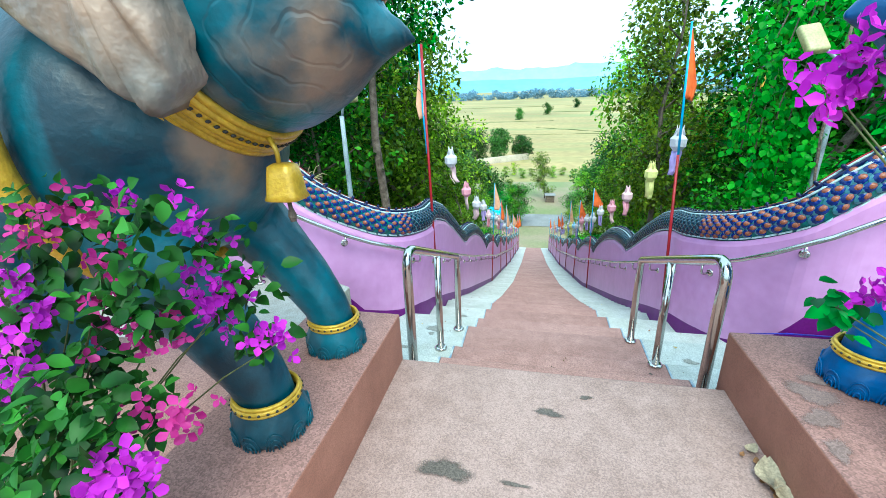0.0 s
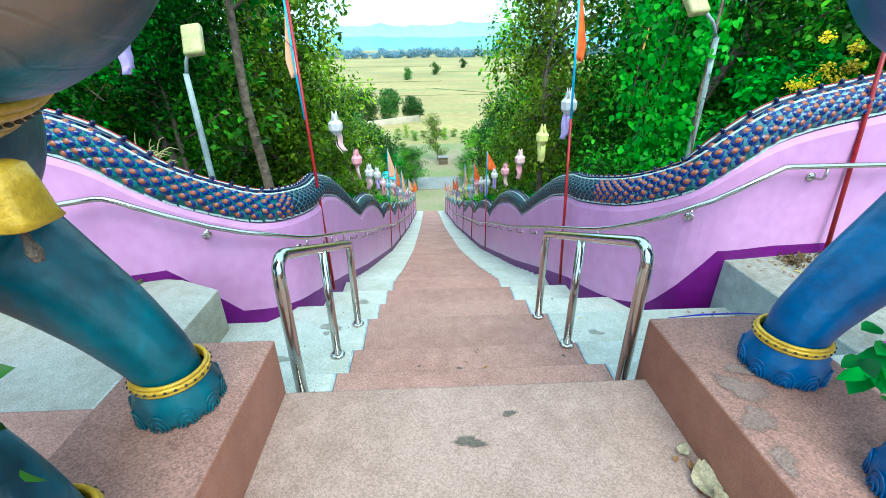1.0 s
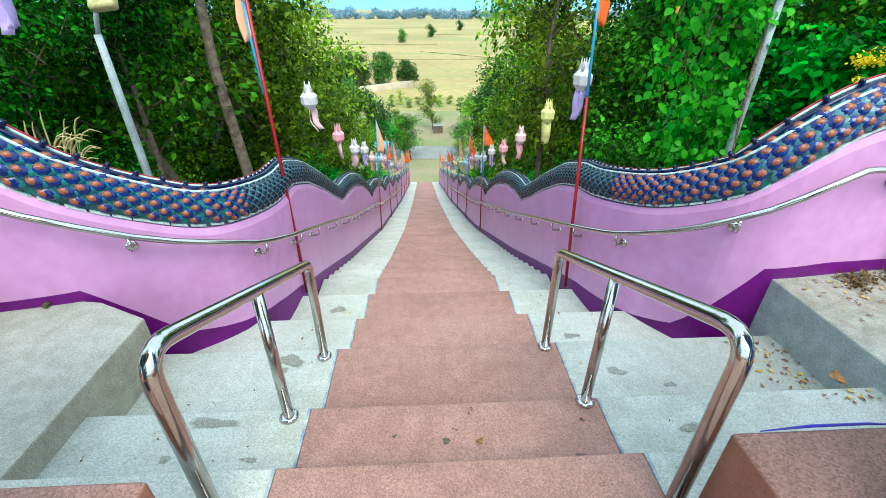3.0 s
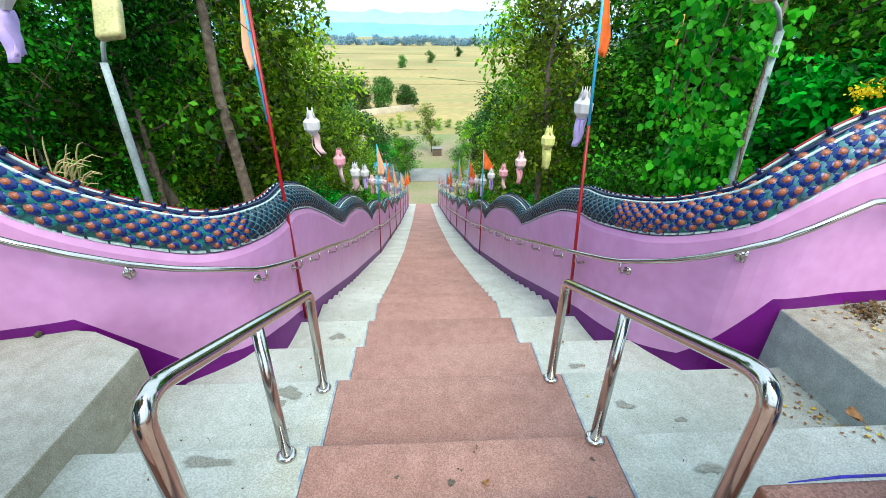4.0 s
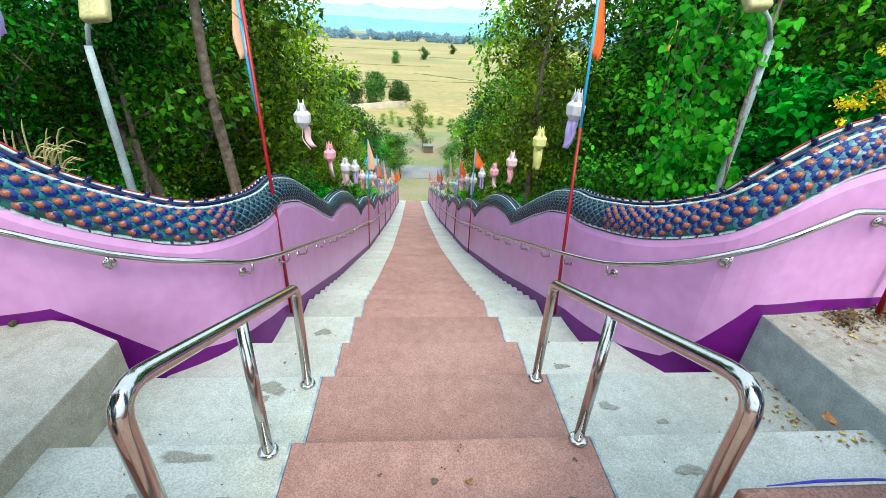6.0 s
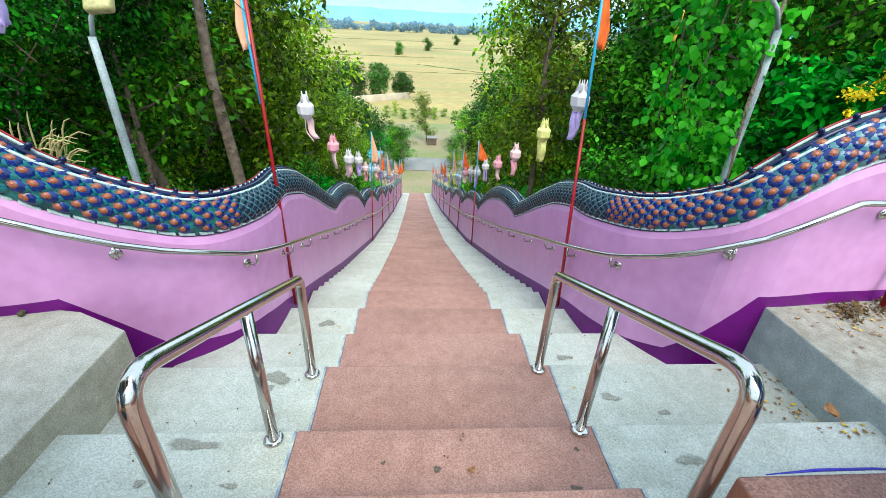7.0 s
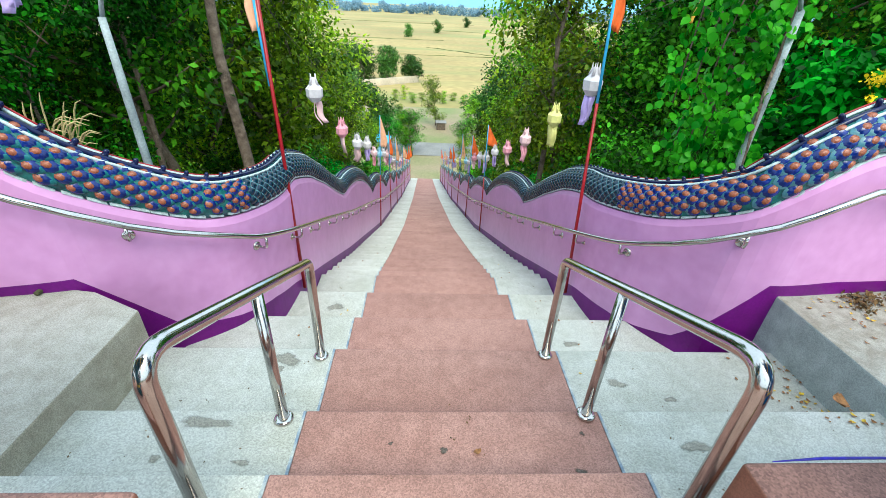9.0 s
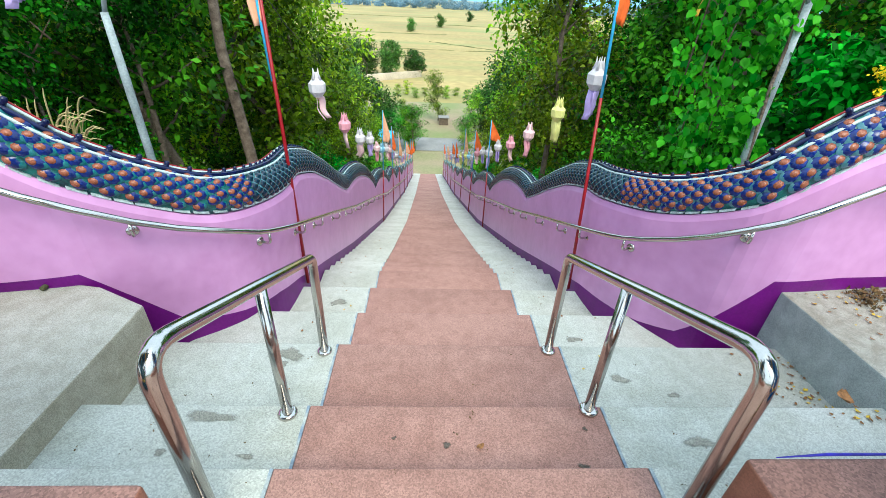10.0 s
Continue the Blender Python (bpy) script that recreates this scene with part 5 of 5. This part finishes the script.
for k in range(70):
    a, l = rg.uniform(0, math.tau), rg.uniform(0.6, 1.1)
    x0, y0 = -2.80 + rg.uniform(-0.15, 0.15), 1.75 + rg.uniform(-0.15, 0.15)
    add_tube(blades, [(x0 + 0.3 * l * math.cos(a) * u * u, y0 + 0.3 * l * math.sin(a) * u * u, -0.75 + 1.95 * l * (u - 0.4 * u**3)) for u in (0, 0.25, 0.5, 0.75, 1.0)], [0.008, 0.009, 0.008, 0.006, 0.001], 4, squash=0.25)
part("blades", blades, L_TREE, plumes, "long green grass blades")["kind"] = "stuff"


# ---- bougainvillea ----
def bracts(name, spots, per, size, material, parent, seed, spread):
    """Clusters of papery three-leaved flowers."""
    rg = random.Random(seed)
    v, f = [], []
    for sx, sy, sz in spots:
        for _ in range(per):
            c = Vector((sx, sy, sz)) + Vector((rg.gauss(0, spread), rg.gauss(0, spread), rg.gauss(0, spread)))
            face = Vector((rg.uniform(-0.4, 0.9), rg.uniform(-1, 0.2), rg.uniform(-0.2, 0.9))).normalized()
            side = face.orthogonal().normalized()
            side.rotate(Matrix.Rotation(rg.uniform(0, 6.28), 3, face))
            for k in range(3):
                u = side.copy()
                u.rotate(Matrix.Rotation(math.tau * k / 3, 3, face))
                w = face.cross(u)
                l = size * rg.uniform(0.75, 1.2)
                b = len(v)
                v += [c, c + u * l * 0.45 + w * l * 0.42 + face * l * 0.20, c + u * l * 0.80 + w * l * 0.26 + face * l * 0.42, c + u * l + face * l * 0.35, c + u * l * 0.80 - w * l * 0.26 + face * l * 0.42, c + u * l * 0.45 - w * l * 0.42 + face * l * 0.20, c + u * l * 0.5 + face * l * 0.10]
                f += [(b, b + 1, b + 6), (b + 1, b + 2, b + 6), (b + 2, b + 3, b + 6), (b + 3, b + 4, b + 6), (b + 4, b + 5, b + 6), (b + 5, b, b + 6)]
    ob = raw(name, v, f, material, parent, "", True)
    ob["kind"] = "stuff"
    return ob


def bougainvillea(root, leaf_spots, mag, pink, seed, n_leaf, n_flower, reach, label):
    t = thing("bougainvillea", label, "flowering shrub", "bougainvillea shrubs")
    bm = bmesh.new()
    rg = random.Random(seed)
    for p in (leaf_spots + mag + pink)[::3]:
        r = Vector(root)
        q = Vector(p[:3])
        add_tube(bm, [r + Vector((rg.uniform(-0.05, 0.05), rg.uniform(-0.05, 0.05), 0)), r.lerp(q, 0.45) + Vector((0, 0, 0.12)), r.lerp(q, 0.8) + Vector((0, 0, 0.06)), q], [0.005, 0.003, 0.002, 0.0012], 5)
    part("woody_growth", bm, M_STEM, t)["kind"] = "stuff"
    broad_leaves("leaves", [(*p, reach) for p in leaf_spots], n_leaf, 0.047, L_BOUG, t, seed, 0.66, 0.2)
    bracts("magenta_blossom", mag, n_flower, 0.023, P_MAG, t, seed + 1, 0.022)
    if pink:
        bracts("pink_blossom", pink, n_flower, 0.021, P_PINK, t, seed + 2, 0.024)


bougainvillea((-1.55, -1.95, 0.0),
              [(-1.31, -1.86, 1.13), (-1.14, -1.86, 1.14), (-1.01, -1.86, 1.13), (-1.09, -1.86, 1.04), (-0.95, -1.74, 1.03), (-0.97, -1.72, 0.87), (-0.90, -1.72, 0.90), (-0.85, -1.80, 0.79), (-1.18, -1.98, 1.04), (-1.12, -1.98, 0.96), (-0.96, -1.98, 1.01),
               (-1.15, -1.98, 0.82), (-1.04, -1.98, 0.77), (-0.92, -1.98, 0.95), (-1.32, -1.98, 0.86), (-0.98, -2.12, 0.86), (-0.95, -2.12, 0.80), (-1.12, -2.12, 0.76), (-1.06, -2.12, 0.72), (-1.21, -2.12, 0.64), (-1.14, -2.12, 0.84), (-1.18, -2.0, 0.68), (-1.02, -2.12, 0.62), (-1.10, -2.10, 0.55), (-1.25, -2.08, 0.52), (-0.99, -2.16, 0.66), (-1.20, -2.15, 0.70), (-1.15, -2.02, 0.50), (-1.05, -2.06, 0.52), (-1.30, -2.0, 0.60), (-1.20, -1.95, 0.75), (-1.28, -1.95, 0.90), (-1.02, -2.0, 0.68)],
              [(-1.16, -1.78, 1.14), (-0.97, -1.78, 1.11), (-0.97, -1.78, 1.04), (-1.0, -1.78, 0.94), (-0.95, -1.78, 0.90), (-0.89, -1.78, 0.92), (-0.97, -1.78, 0.82), (-1.01, -1.78, 0.88), (-0.82, -1.82, 0.82), (-0.77, -1.82, 0.80),
               (-1.14, -2.05, 1.03), (-1.10, -2.05, 0.97), (-1.19, -2.05, 0.94), (-1.18, -2.05, 0.86), (-1.27, -2.05, 0.78), (-0.91, -2.15, 0.73), (-0.86, -2.15, 0.77), (-0.85, -2.15, 0.72), (-0.95, -2.15, 0.68), (-0.90, -2.15, 0.69)],
              [(-1.11, -1.95, 1.15), (-1.18, -1.95, 1.14), (-1.04, -1.95, 1.12), (-1.22, -1.95, 1.08), (-1.03, -1.95, 1.04), (-1.05, -1.95, 0.95), (-0.99, -1.95, 0.89), (-1.11, -1.95, 0.87), (-0.92, -1.95, 0.89), (-0.88, -2.05, 0.79), (-0.82, -2.05, 0.79), (-1.10, -2.0, 0.66)], 31, 1150, 8, 0.07,
              "bougainvillea with magenta and crimson flowers beside the plinth")
bougainvillea((0.98, -1.80, 0.26), [(0.40, -1.69, 0.92), (0.46, -1.69, 0.90), (0.36, -1.69, 0.94), (0.44, -1.69, 0.88), (0.33, -1.76, 1.36)], [(0.27, -1.76, 1.37), (0.235, -1.76, 1.345), (0.29, -1.76, 1.40), (0.31, -1.76, 1.34), (0.26, -1.76, 1.33), (0.45, -1.69, 0.96), (0.47, -1.69, 0.945)], [], 41, 42, 9, 0.03,
              "bougainvillea sprays with bright magenta flowers over the plinth")

# ---- foot of the hill and the plain ----
rv, rf = [], []
for i in range(41):
    x = -60 + 3 * i
    for y in (45.5 - x / 60 * 1.0, 47.3 - x / 60, 49.2 - x / 60, 50.7 - x / 60 * 1.2):
        rv.append((x, y, max(ground_z(x + dx, y + dy) for dx in (-2, 0, 2) for dy in (-1, 0, 1)) + 0.03))
for i in range(40):
    for k in range(3):
        rf.append((4 * i + k, 4 * i + 4 + k, 4 * i + 5 + k, 4 * i + 1 + k))
road = raw("road", rv, rf, M_ROAD, smooth=True)
tagged(road, "grey village road crossing the foot of the hill", "road", kind="structure")
fw = part("field_wall", add_box(bmesh.new(), -7.5, 7.5, -0.15, 0.15, -13.9, -12.4, 0.03), M_WALLWHITE)
fw.matrix_basis = pose(-7.6, 92, 0, 0, 0, 38)
tagged(fw, "long low whitewashed wall at the field edge", "wall", kind="structure")
FAR = tree(7.0, 3.4, 5200, 0.42, L_FAR, "round field tree at the edge of the rice", 51, 0.2, 0.0, 26, group="field trees", fine_leaf=False)
ROUND = thing("tree", "dense round-crowned tree at the edge of the rice", "tree", "field trees")
part("trunk", add_tube(bmesh.new(), [(0, 0, -0.3), (0.1, 0, 1.5), (0, 0.1, 4.0)], [0.22, 0.18, 0.08], 8), M_BARK, ROUND)
rg = random.Random(12)
cs = []
for k in range(60):
    a, u, q = rg.uniform(0, math.tau), rg.random(), rg.random() ** 0.5
    w = 2.5 * math.sin(math.pi * (0.16 + 0.72 * u)) ** 0.6 * q
    cs.append((w * math.cos(a), w * math.sin(a), 0.8 + 6.0 * u, rg.uniform(0.7, 1.0)))
leaf_cloud("crown", cs, 7000, 0.34, L_FAR, ROUND, 13, fine_leaf=False)
ROUND.matrix_basis = pose(-8.3, 97, -14.0)
ROUND.scale = (1.0, 1.0, 1.0)
second = copy_thing(ROUND, pose(-3.0, 97, -14.0, 0, 0, 80))
second.scale = (0.85, 0.85, 0.78)
FAR.matrix_basis = pose(-17.0, 101, -13.8)
FAR.scale = (0.95, 0.95, 0.85)
for x, y, s, a in ((-13.5, 97, 0.8, 200), (-6.8, 53, 0.75, 100), (-11, 56, 1.0, 60), (-14, 60, 1.2, 160), (-20, 66, 1.2, 20), (8.5, 57, 0.8, 250), (10, 54, 1.1, 20), (15, 62, 1.2, 70), (22, 66, 1.2, 0), (-9, 232, 0.7, 30), (6, 275, 0.8, 80), (30, 360, 0.8, 70)):
    c = copy_thing(FAR, pose(x, y, -13.8, 0, 0, a))
    c.scale = (s, s, s)
for x, y, s, h, a in ((-2.0, 45.6, 0.60, 0.56, 70), (1.4, 59.5, 0.85, 0.80, 130), (-3.4, 56, 0.55, 0.40, 20), (-6.2, 45, 0.6, 0.5, 240), (5.2, 53, 0.7, 0.6, 300), (4.2, 42.5, 0.5, 0.35, 80)):
    bush = copy_thing(FAR_PROTO[2], pose(x, y, -13.75, 0, 0, a))
    bush.scale = (s, s, h)
for x, y, s, h, a in ((-1.5, 45.4, 0.70, 0.46, 0), (-2.6, 46.4, 0.66, 0.42, 140), (-4.6, 47.2, 0.6, 0.36, 250), (4.6, 47.0, 0.6, 0.36, 50)):
    bush = copy_thing(FAR_PROTO[0], pose(x, y, -13.75, 0, 0, a))
    bush.scale = (s, s, h)
shed = thing("shed", "small grey roadside shed with a flat roof", "shed")
part("wall", add_box(bmesh.new(), 1.5, 2.7, 57.0, 58.2, -13.8, -12.8, 0.02), M_BARK, shed)
part("roof", add_box(bmesh.new(), 1.35, 2.85, 56.85, 58.35, -12.8, -12.72, 0.02), M_ROAD, shed)
for k in range(9):
    low = copy_thing(FAR_PROTO[2], pose(-5.5 + 1.7 * k, 76 + 1.5 * math.sin(k * 2.3), -13.9, 0, 0, 40 * k))
    low.scale = (0.45, 0.45, 0.24 + 0.06 * math.sin(k * 1.7))
hedge = []
rg = random.Random(77)
for k in range(260):
    x = -520 + 1040 * k / 259 + rg.uniform(-3, 3)
    hedge.append((x, 735 + rg.uniform(-25, 25), -13 + rg.uniform(1, 6) + (4 if rg.random() < 0.3 else 0), rg.uniform(3.5, 8)))
far_wood = thing("far_woods", "haze-tinted blue green line of woods across the plain", "woods", kind="stuff")
# distance haze is mixed straight into these pale leaf colours
M_HAZEWOOD = leaf_mat("haze-tinted far woods", (0.23, 0.37, 0.44), (0.26, 0.41, 0.48), 0.5, vary=False)
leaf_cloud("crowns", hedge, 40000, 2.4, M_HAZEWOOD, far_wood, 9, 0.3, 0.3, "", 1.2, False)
# aerial haze is painted into the ridge colours, paler on the farther ridge
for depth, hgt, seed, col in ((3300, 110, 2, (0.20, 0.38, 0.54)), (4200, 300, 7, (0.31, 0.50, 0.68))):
    v, f = [], []
    n = 160
    for k in range(n + 1):
        x = -4200 + 8400 * k / n
        z = hgt * (0.60 + 0.26 * noise.noise((x * 0.0011, seed, 0)) + 0.10 * noise.noise((x * 0.004, seed, 4)) + 0.04 * noise.noise((x * 0.014, seed, 4)))
        v += [(x, depth - 200, -14), (x, depth, max(8, z)), (x, depth + 300, -14)]
    for k in range(n):
        a, b = 3 * k, 3 * k + 3
        f += [(a, b, b + 1, a + 1), (a + 1, b + 1, b + 2, a + 2)]
    mm = mat("haze-tinted blue mountain", col, 1.0, var=0.06, scale=0.004, fine=0.02, bump=0, fine_amt=0.15, spec=0.0)
    tagged(raw("mountain_ridge", v, f, mm, smooth=True), "haze-tinted blue mountain ridge beyond the plain", "mountain", kind="structure")
for k, (y0, x0, x1, drift) in enumerate(((150, -40, 26, 0.05), (182, 0, 34, -1.0), (215, -60, 8, 0.06), (300, 10, 110, -0.1), (395, -120, 40, 0.04))):
    rg = random.Random(k)
    bm = bmesh.new()
    pts = [(x0 + (x1 - x0) * i / 16, y0 + drift * (x1 - x0) * i / 16 + rg.uniform(-0.8, 0.8), -13.85 + rg.uniform(-0.08, 0.05)) for i in range(17)]
    add_tube(bm, pts, [(0.16 + 0.0009 * y0) * rg.uniform(0.5, 1.3) for _ in pts], 5)
    tagged(part("field_bank", bm, M_BANK), "low grassy bank between rice fields", "bank", kind="structure")
# stall with a blue tarpaulin roof near the road
stall = thing("market_stall", "small stall with a light blue tarpaulin roof by the road", "stall")
bm = bmesh.new()
r = [bm.verts.new(p) for p in ((-5.2, 42, -11.2), (-3.7, 42, -11.4), (-3.7, 44, -11.2), (-5.2, 44, -11.0), (-5.2, 42, -11.26), (-3.7, 42, -11.46), (-3.7, 44, -11.26), (-5.2, 44, -11.06))]
for q in ((0, 1, 2, 3), (7, 6, 5, 4), (0, 4, 5, 1), (1, 5, 6, 2), (2, 6, 7, 3), (3, 7, 4, 0)):
    bm.faces.new([r[k] for k in q])
part("roof", bm, M_TENT, stall, smooth=False)
for px, py in ((-5.1, 42.1), (-3.8, 42.1), (-3.8, 43.9), (-5.1, 43.9)):
    part("post", add_tube(bmesh.new(), [(px, py, -13.8), (px, py, -11.3)], 0.05, 6), M_POLE, stall)


# ---- stains and fallen leaves ----
def soak(m):
    """Lets the floor show through where the stain thins out."""
    t = m.node_tree
    at, nz, add, ramp, clear, mix = (t.nodes.new(q) for q in ("ShaderNodeAttribute", "ShaderNodeTexNoise", "ShaderNodeMath", "ShaderNodeMapRange", "ShaderNodeBsdfTransparent", "ShaderNodeMixShader"))
    at.attribute_name = "wet"
    nz.inputs["Scale"].default_value, nz.inputs["Detail"].default_value = 45, 4
    add.operation, add.inputs[1].default_value = "MULTIPLY_ADD", 0.9
    t.links.new(nz.outputs[0], add.inputs[0])
    t.links.new(at.outputs["Fac"], add.inputs[2])
    ramp.inputs["From Min"].default_value, ramp.inputs["From Max"].default_value = 0.55, 1.05
    ramp.inputs["To Max"].default_value = 0.85
    t.links.new(add.outputs[0], ramp.inputs["Value"])
    t.links.new(ramp.outputs[0], mix.inputs[0])
    t.links.new(clear.outputs[0], mix.inputs[1])
    t.links.new(t.nodes["Principled BSDF"].outputs[0], mix.inputs[2])
    t.links.new(mix.outputs[0], t.nodes["Material Output"].inputs[0])


M_WORN = terrazzo("greyed plinth wear", (0.30, 0.20, 0.175), (0.7, 0.66, 0.62), 200, 0.3)
soak(M_WORN)
soak(M_STAIN)
soak(M_STAIN_PALE)


def stain(x, y, z, rx, ry, seed, material=M_STAIN, name="damp_stain", label="dark damp stain on the terrazzo"):
    rg = random.Random(seed)
    n = 26
    v, wet = [(x, y, z)], [1.0]
    ph = [rg.uniform(0, 6.28) for _ in range(4)]
    for ring in (0.55, 0.9, 1.25):
        for k in range(n):
            a = math.tau * k / n
            q = ring * (1 + 0.22 * math.sin(2 * a + ph[0]) + 0.16 * math.sin(3 * a + ph[1]) + 0.10 * math.sin(7 * a + ph[2]))
            v.append((x + rx * q * math.cos(a), y + ry * q * math.sin(a), z))
            wet.append({0.55: 0.8, 0.9: 0.4, 1.25: 0.0}[ring])
    f = [(0, k + 1, (k + 1) % n + 1) for k in range(n)]
    for g in (0, 1):
        f += [(1 + g * n + k, 1 + (g + 1) * n + k, 1 + (g + 1) * n + (k + 1) % n, 1 + g * n + (k + 1) % n) for k in range(n)]
    ob = raw(name, v, f, material)
    ob.data.attributes.new("wet", "FLOAT", "POINT").data.foreach_set("value", wet)
    return tagged(ob, label, "stain", kind="structure")


for k, (x, y, z, rx, ry) in enumerate(((-0.48, -1.41, 0.004, 0.085, 0.05), (-0.09, -1.038, 0.004, 0.055, 0.024), (0.08, -0.912, 0.004, 0.03, 0.013), (-0.22, -1.43, 0.004, 0.05, 0.01),
                                     (-1.0, 0.60, -0.634, 0.075, 0.05), (-1.17, -0.02, -0.419, 0.10, 0.03))):
    stain(x, y, z, rx, ry, 60 + k, M_STAIN if z > 0 else M_STAIN_PALE)


def fallen(x, y, z, size, turn, material, seed):
    rg = random.Random(seed)
    bm = bmesh.new()
    n = 5
    rows = []
    for i in range(n + 1):
        u = i / n
        w = size * 0.42 * math.sin(math.pi * min(0.97, u * 0.9 + 0.05))
        lift = size * 0.22 * (2 * u - 1) ** 2 + 0.004
        rows.append([bm.verts.new((size * (u - 0.5) * 1.3, w * s, lift + abs(s) * size * 0.12)) for s in (-1, 0, 1)])
    for a, b in zip(rows, rows[1:]):
        for k in range(2):
            bm.faces.new((a[k], a[k + 1], b[k + 1], b[k]))
    ob = part("fallen_leaf", bm, material)
    ob.matrix_basis = pose(x, y, z, rg.uniform(-8, 8), rg.uniform(-8, 8), turn)
    return tagged(ob, "curled dry brown fallen leaf" if material is M_DRY else "small yellow fallen leaf", "leaf", "fallen leaves")


rg = random.Random(91)
fallen(0.09, -0.178, -0.421, 0.032, 30, M_DRY, 1)
fallen(2.04, 0.095, -0.42, 0.09, 60, M_DRY, 2)
for k in range(260):
    q = rg.random()
    if q < 0.38:
        x, y, z = rg.uniform(1.75, 2.2), rg.uniform(-0.1, 0.66), None
        x = 2.2 - abs(rg.gauss(0, 0.16))
    elif q < 0.7:
        x = 2.3 + 1.1 * rg.random()
        y, z = 0.86 - abs(rg.gauss(0, 0.22)), -0.278
    else:
        x, y, z = rg.choice((-1, 1)) * rg.uniform(0.8, 1.3), rg.uniform(0.1, 6), None
    if z is None:
        z = next((nz for ny, nz in NOSES if y < ny), -1) + 0.004
    fallen(x, y, z, rg.uniform(0.008, 0.023), rg.uniform(0, 360), M_YELLOWLEAF if rg.random() < 0.3 else M_DRY, 100 + k)
litter = leaf_cloud("leaf_litter", [(2.66 + 1.3 * rg.random() ** 0.8, 0.80 + rg.uniform(-0.13, 0.08), -0.31, 0.09) for _ in range(30)], 6500, 0.030, M_LITTER, None, 15, 0.9, 0.1)
tagged(litter, "heap of rotting brown leaves against the wall", "leaf litter", kind="stuff")
for k in range(9):
    fallen(0.66 + rg.uniform(-0.04, 0.03), -1.12 - 0.03 * k, 0.004, rg.uniform(0.015, 0.05), rg.uniform(0, 360), M_HUSK if k % 4 == 0 else M_DRY, 300 + k)
fallen(0.672, -1.25, 0.006, 0.11, 75, M_HUSK, 401)
fallen(0.69, -1.33, 0.006, 0.09, 110, M_HUSK, 402)
fallen(0.66, -1.40, 0.006, 0.07, 60, M_LITTER, 403)
crumbs = []
for k in range(420):
    x, y = rg.choice((-1, 1)) * (0.80 + 1.4 * rg.random() ** 1.6), -0.6 + 7.5 * rg.random() ** 1.5
    if k % 4 == 0:
        x = rg.uniform(-0.6, 0.6)
    if x < -1.7 or y > 0.7 and abs(x) > 1.36:
        continue
    z = next((nz for ny, nz in NOSES if y < ny), -1) + 0.004
    crumbs.append((x, y, z, 0.012))
bits = leaf_cloud("leaf_crumbs", crumbs, 520, 0.011, M_LITTER, None, 19, 0.97, 0.1)
tagged(bits, "dark leaf crumbs and grit on the steps", "debris", kind="stuff")
for k, (x, y, z, rx, ry) in enumerate(((1.12, -0.15, -0.419, 0.06, 0.03), (1.02, 0.42, -0.634, 0.05, 0.03), (-0.99, 1.9, -1.244, 0.06, 0.05), (-0.93, -0.22, -0.419, 0.035, 0.012), (-1.02, 0.52, -0.634, 0.03, 0.02), (1.3, 0.3, -0.634, 0.03, 0.02), (-1.3, -0.2, -0.419, 0.025, 0.015), (1.0, 1.1, -0.949, 0.05, 0.03))):
    stain(x, y, z, rx, ry, 80 + k, M_STAIN_PALE, "water_mark", "faint grey water mark on the pale step")
for k, (x, y, rx, ry) in enumerate(((0.83, -1.09, 0.07, 0.06), (0.79, -1.22, 0.05, 0.05), (0.88, -1.0, 0.05, 0.03), (0.76, -1.36, 0.03, 0.05))):
    stain(x, y, 0.269, rx, ry, 120 + k, M_WORN, "water_mark", "faint grey worn mark on the plinth top")
for k, (x, y, z, rx, ry) in enumerate(((-0.06, -0.165, -0.421, 0.020, 0.014), (0.54, -0.27, -0.421, 0.026, 0.015), (0.60, -0.08, -0.421, 0.012, 0.010), (-0.30, -0.13, -0.421, 0.012, 0.008))):
    stain(x, y, z, rx, ry, 140 + k, M_STAIN, "damp_stain", "small dark spot on the red tread")
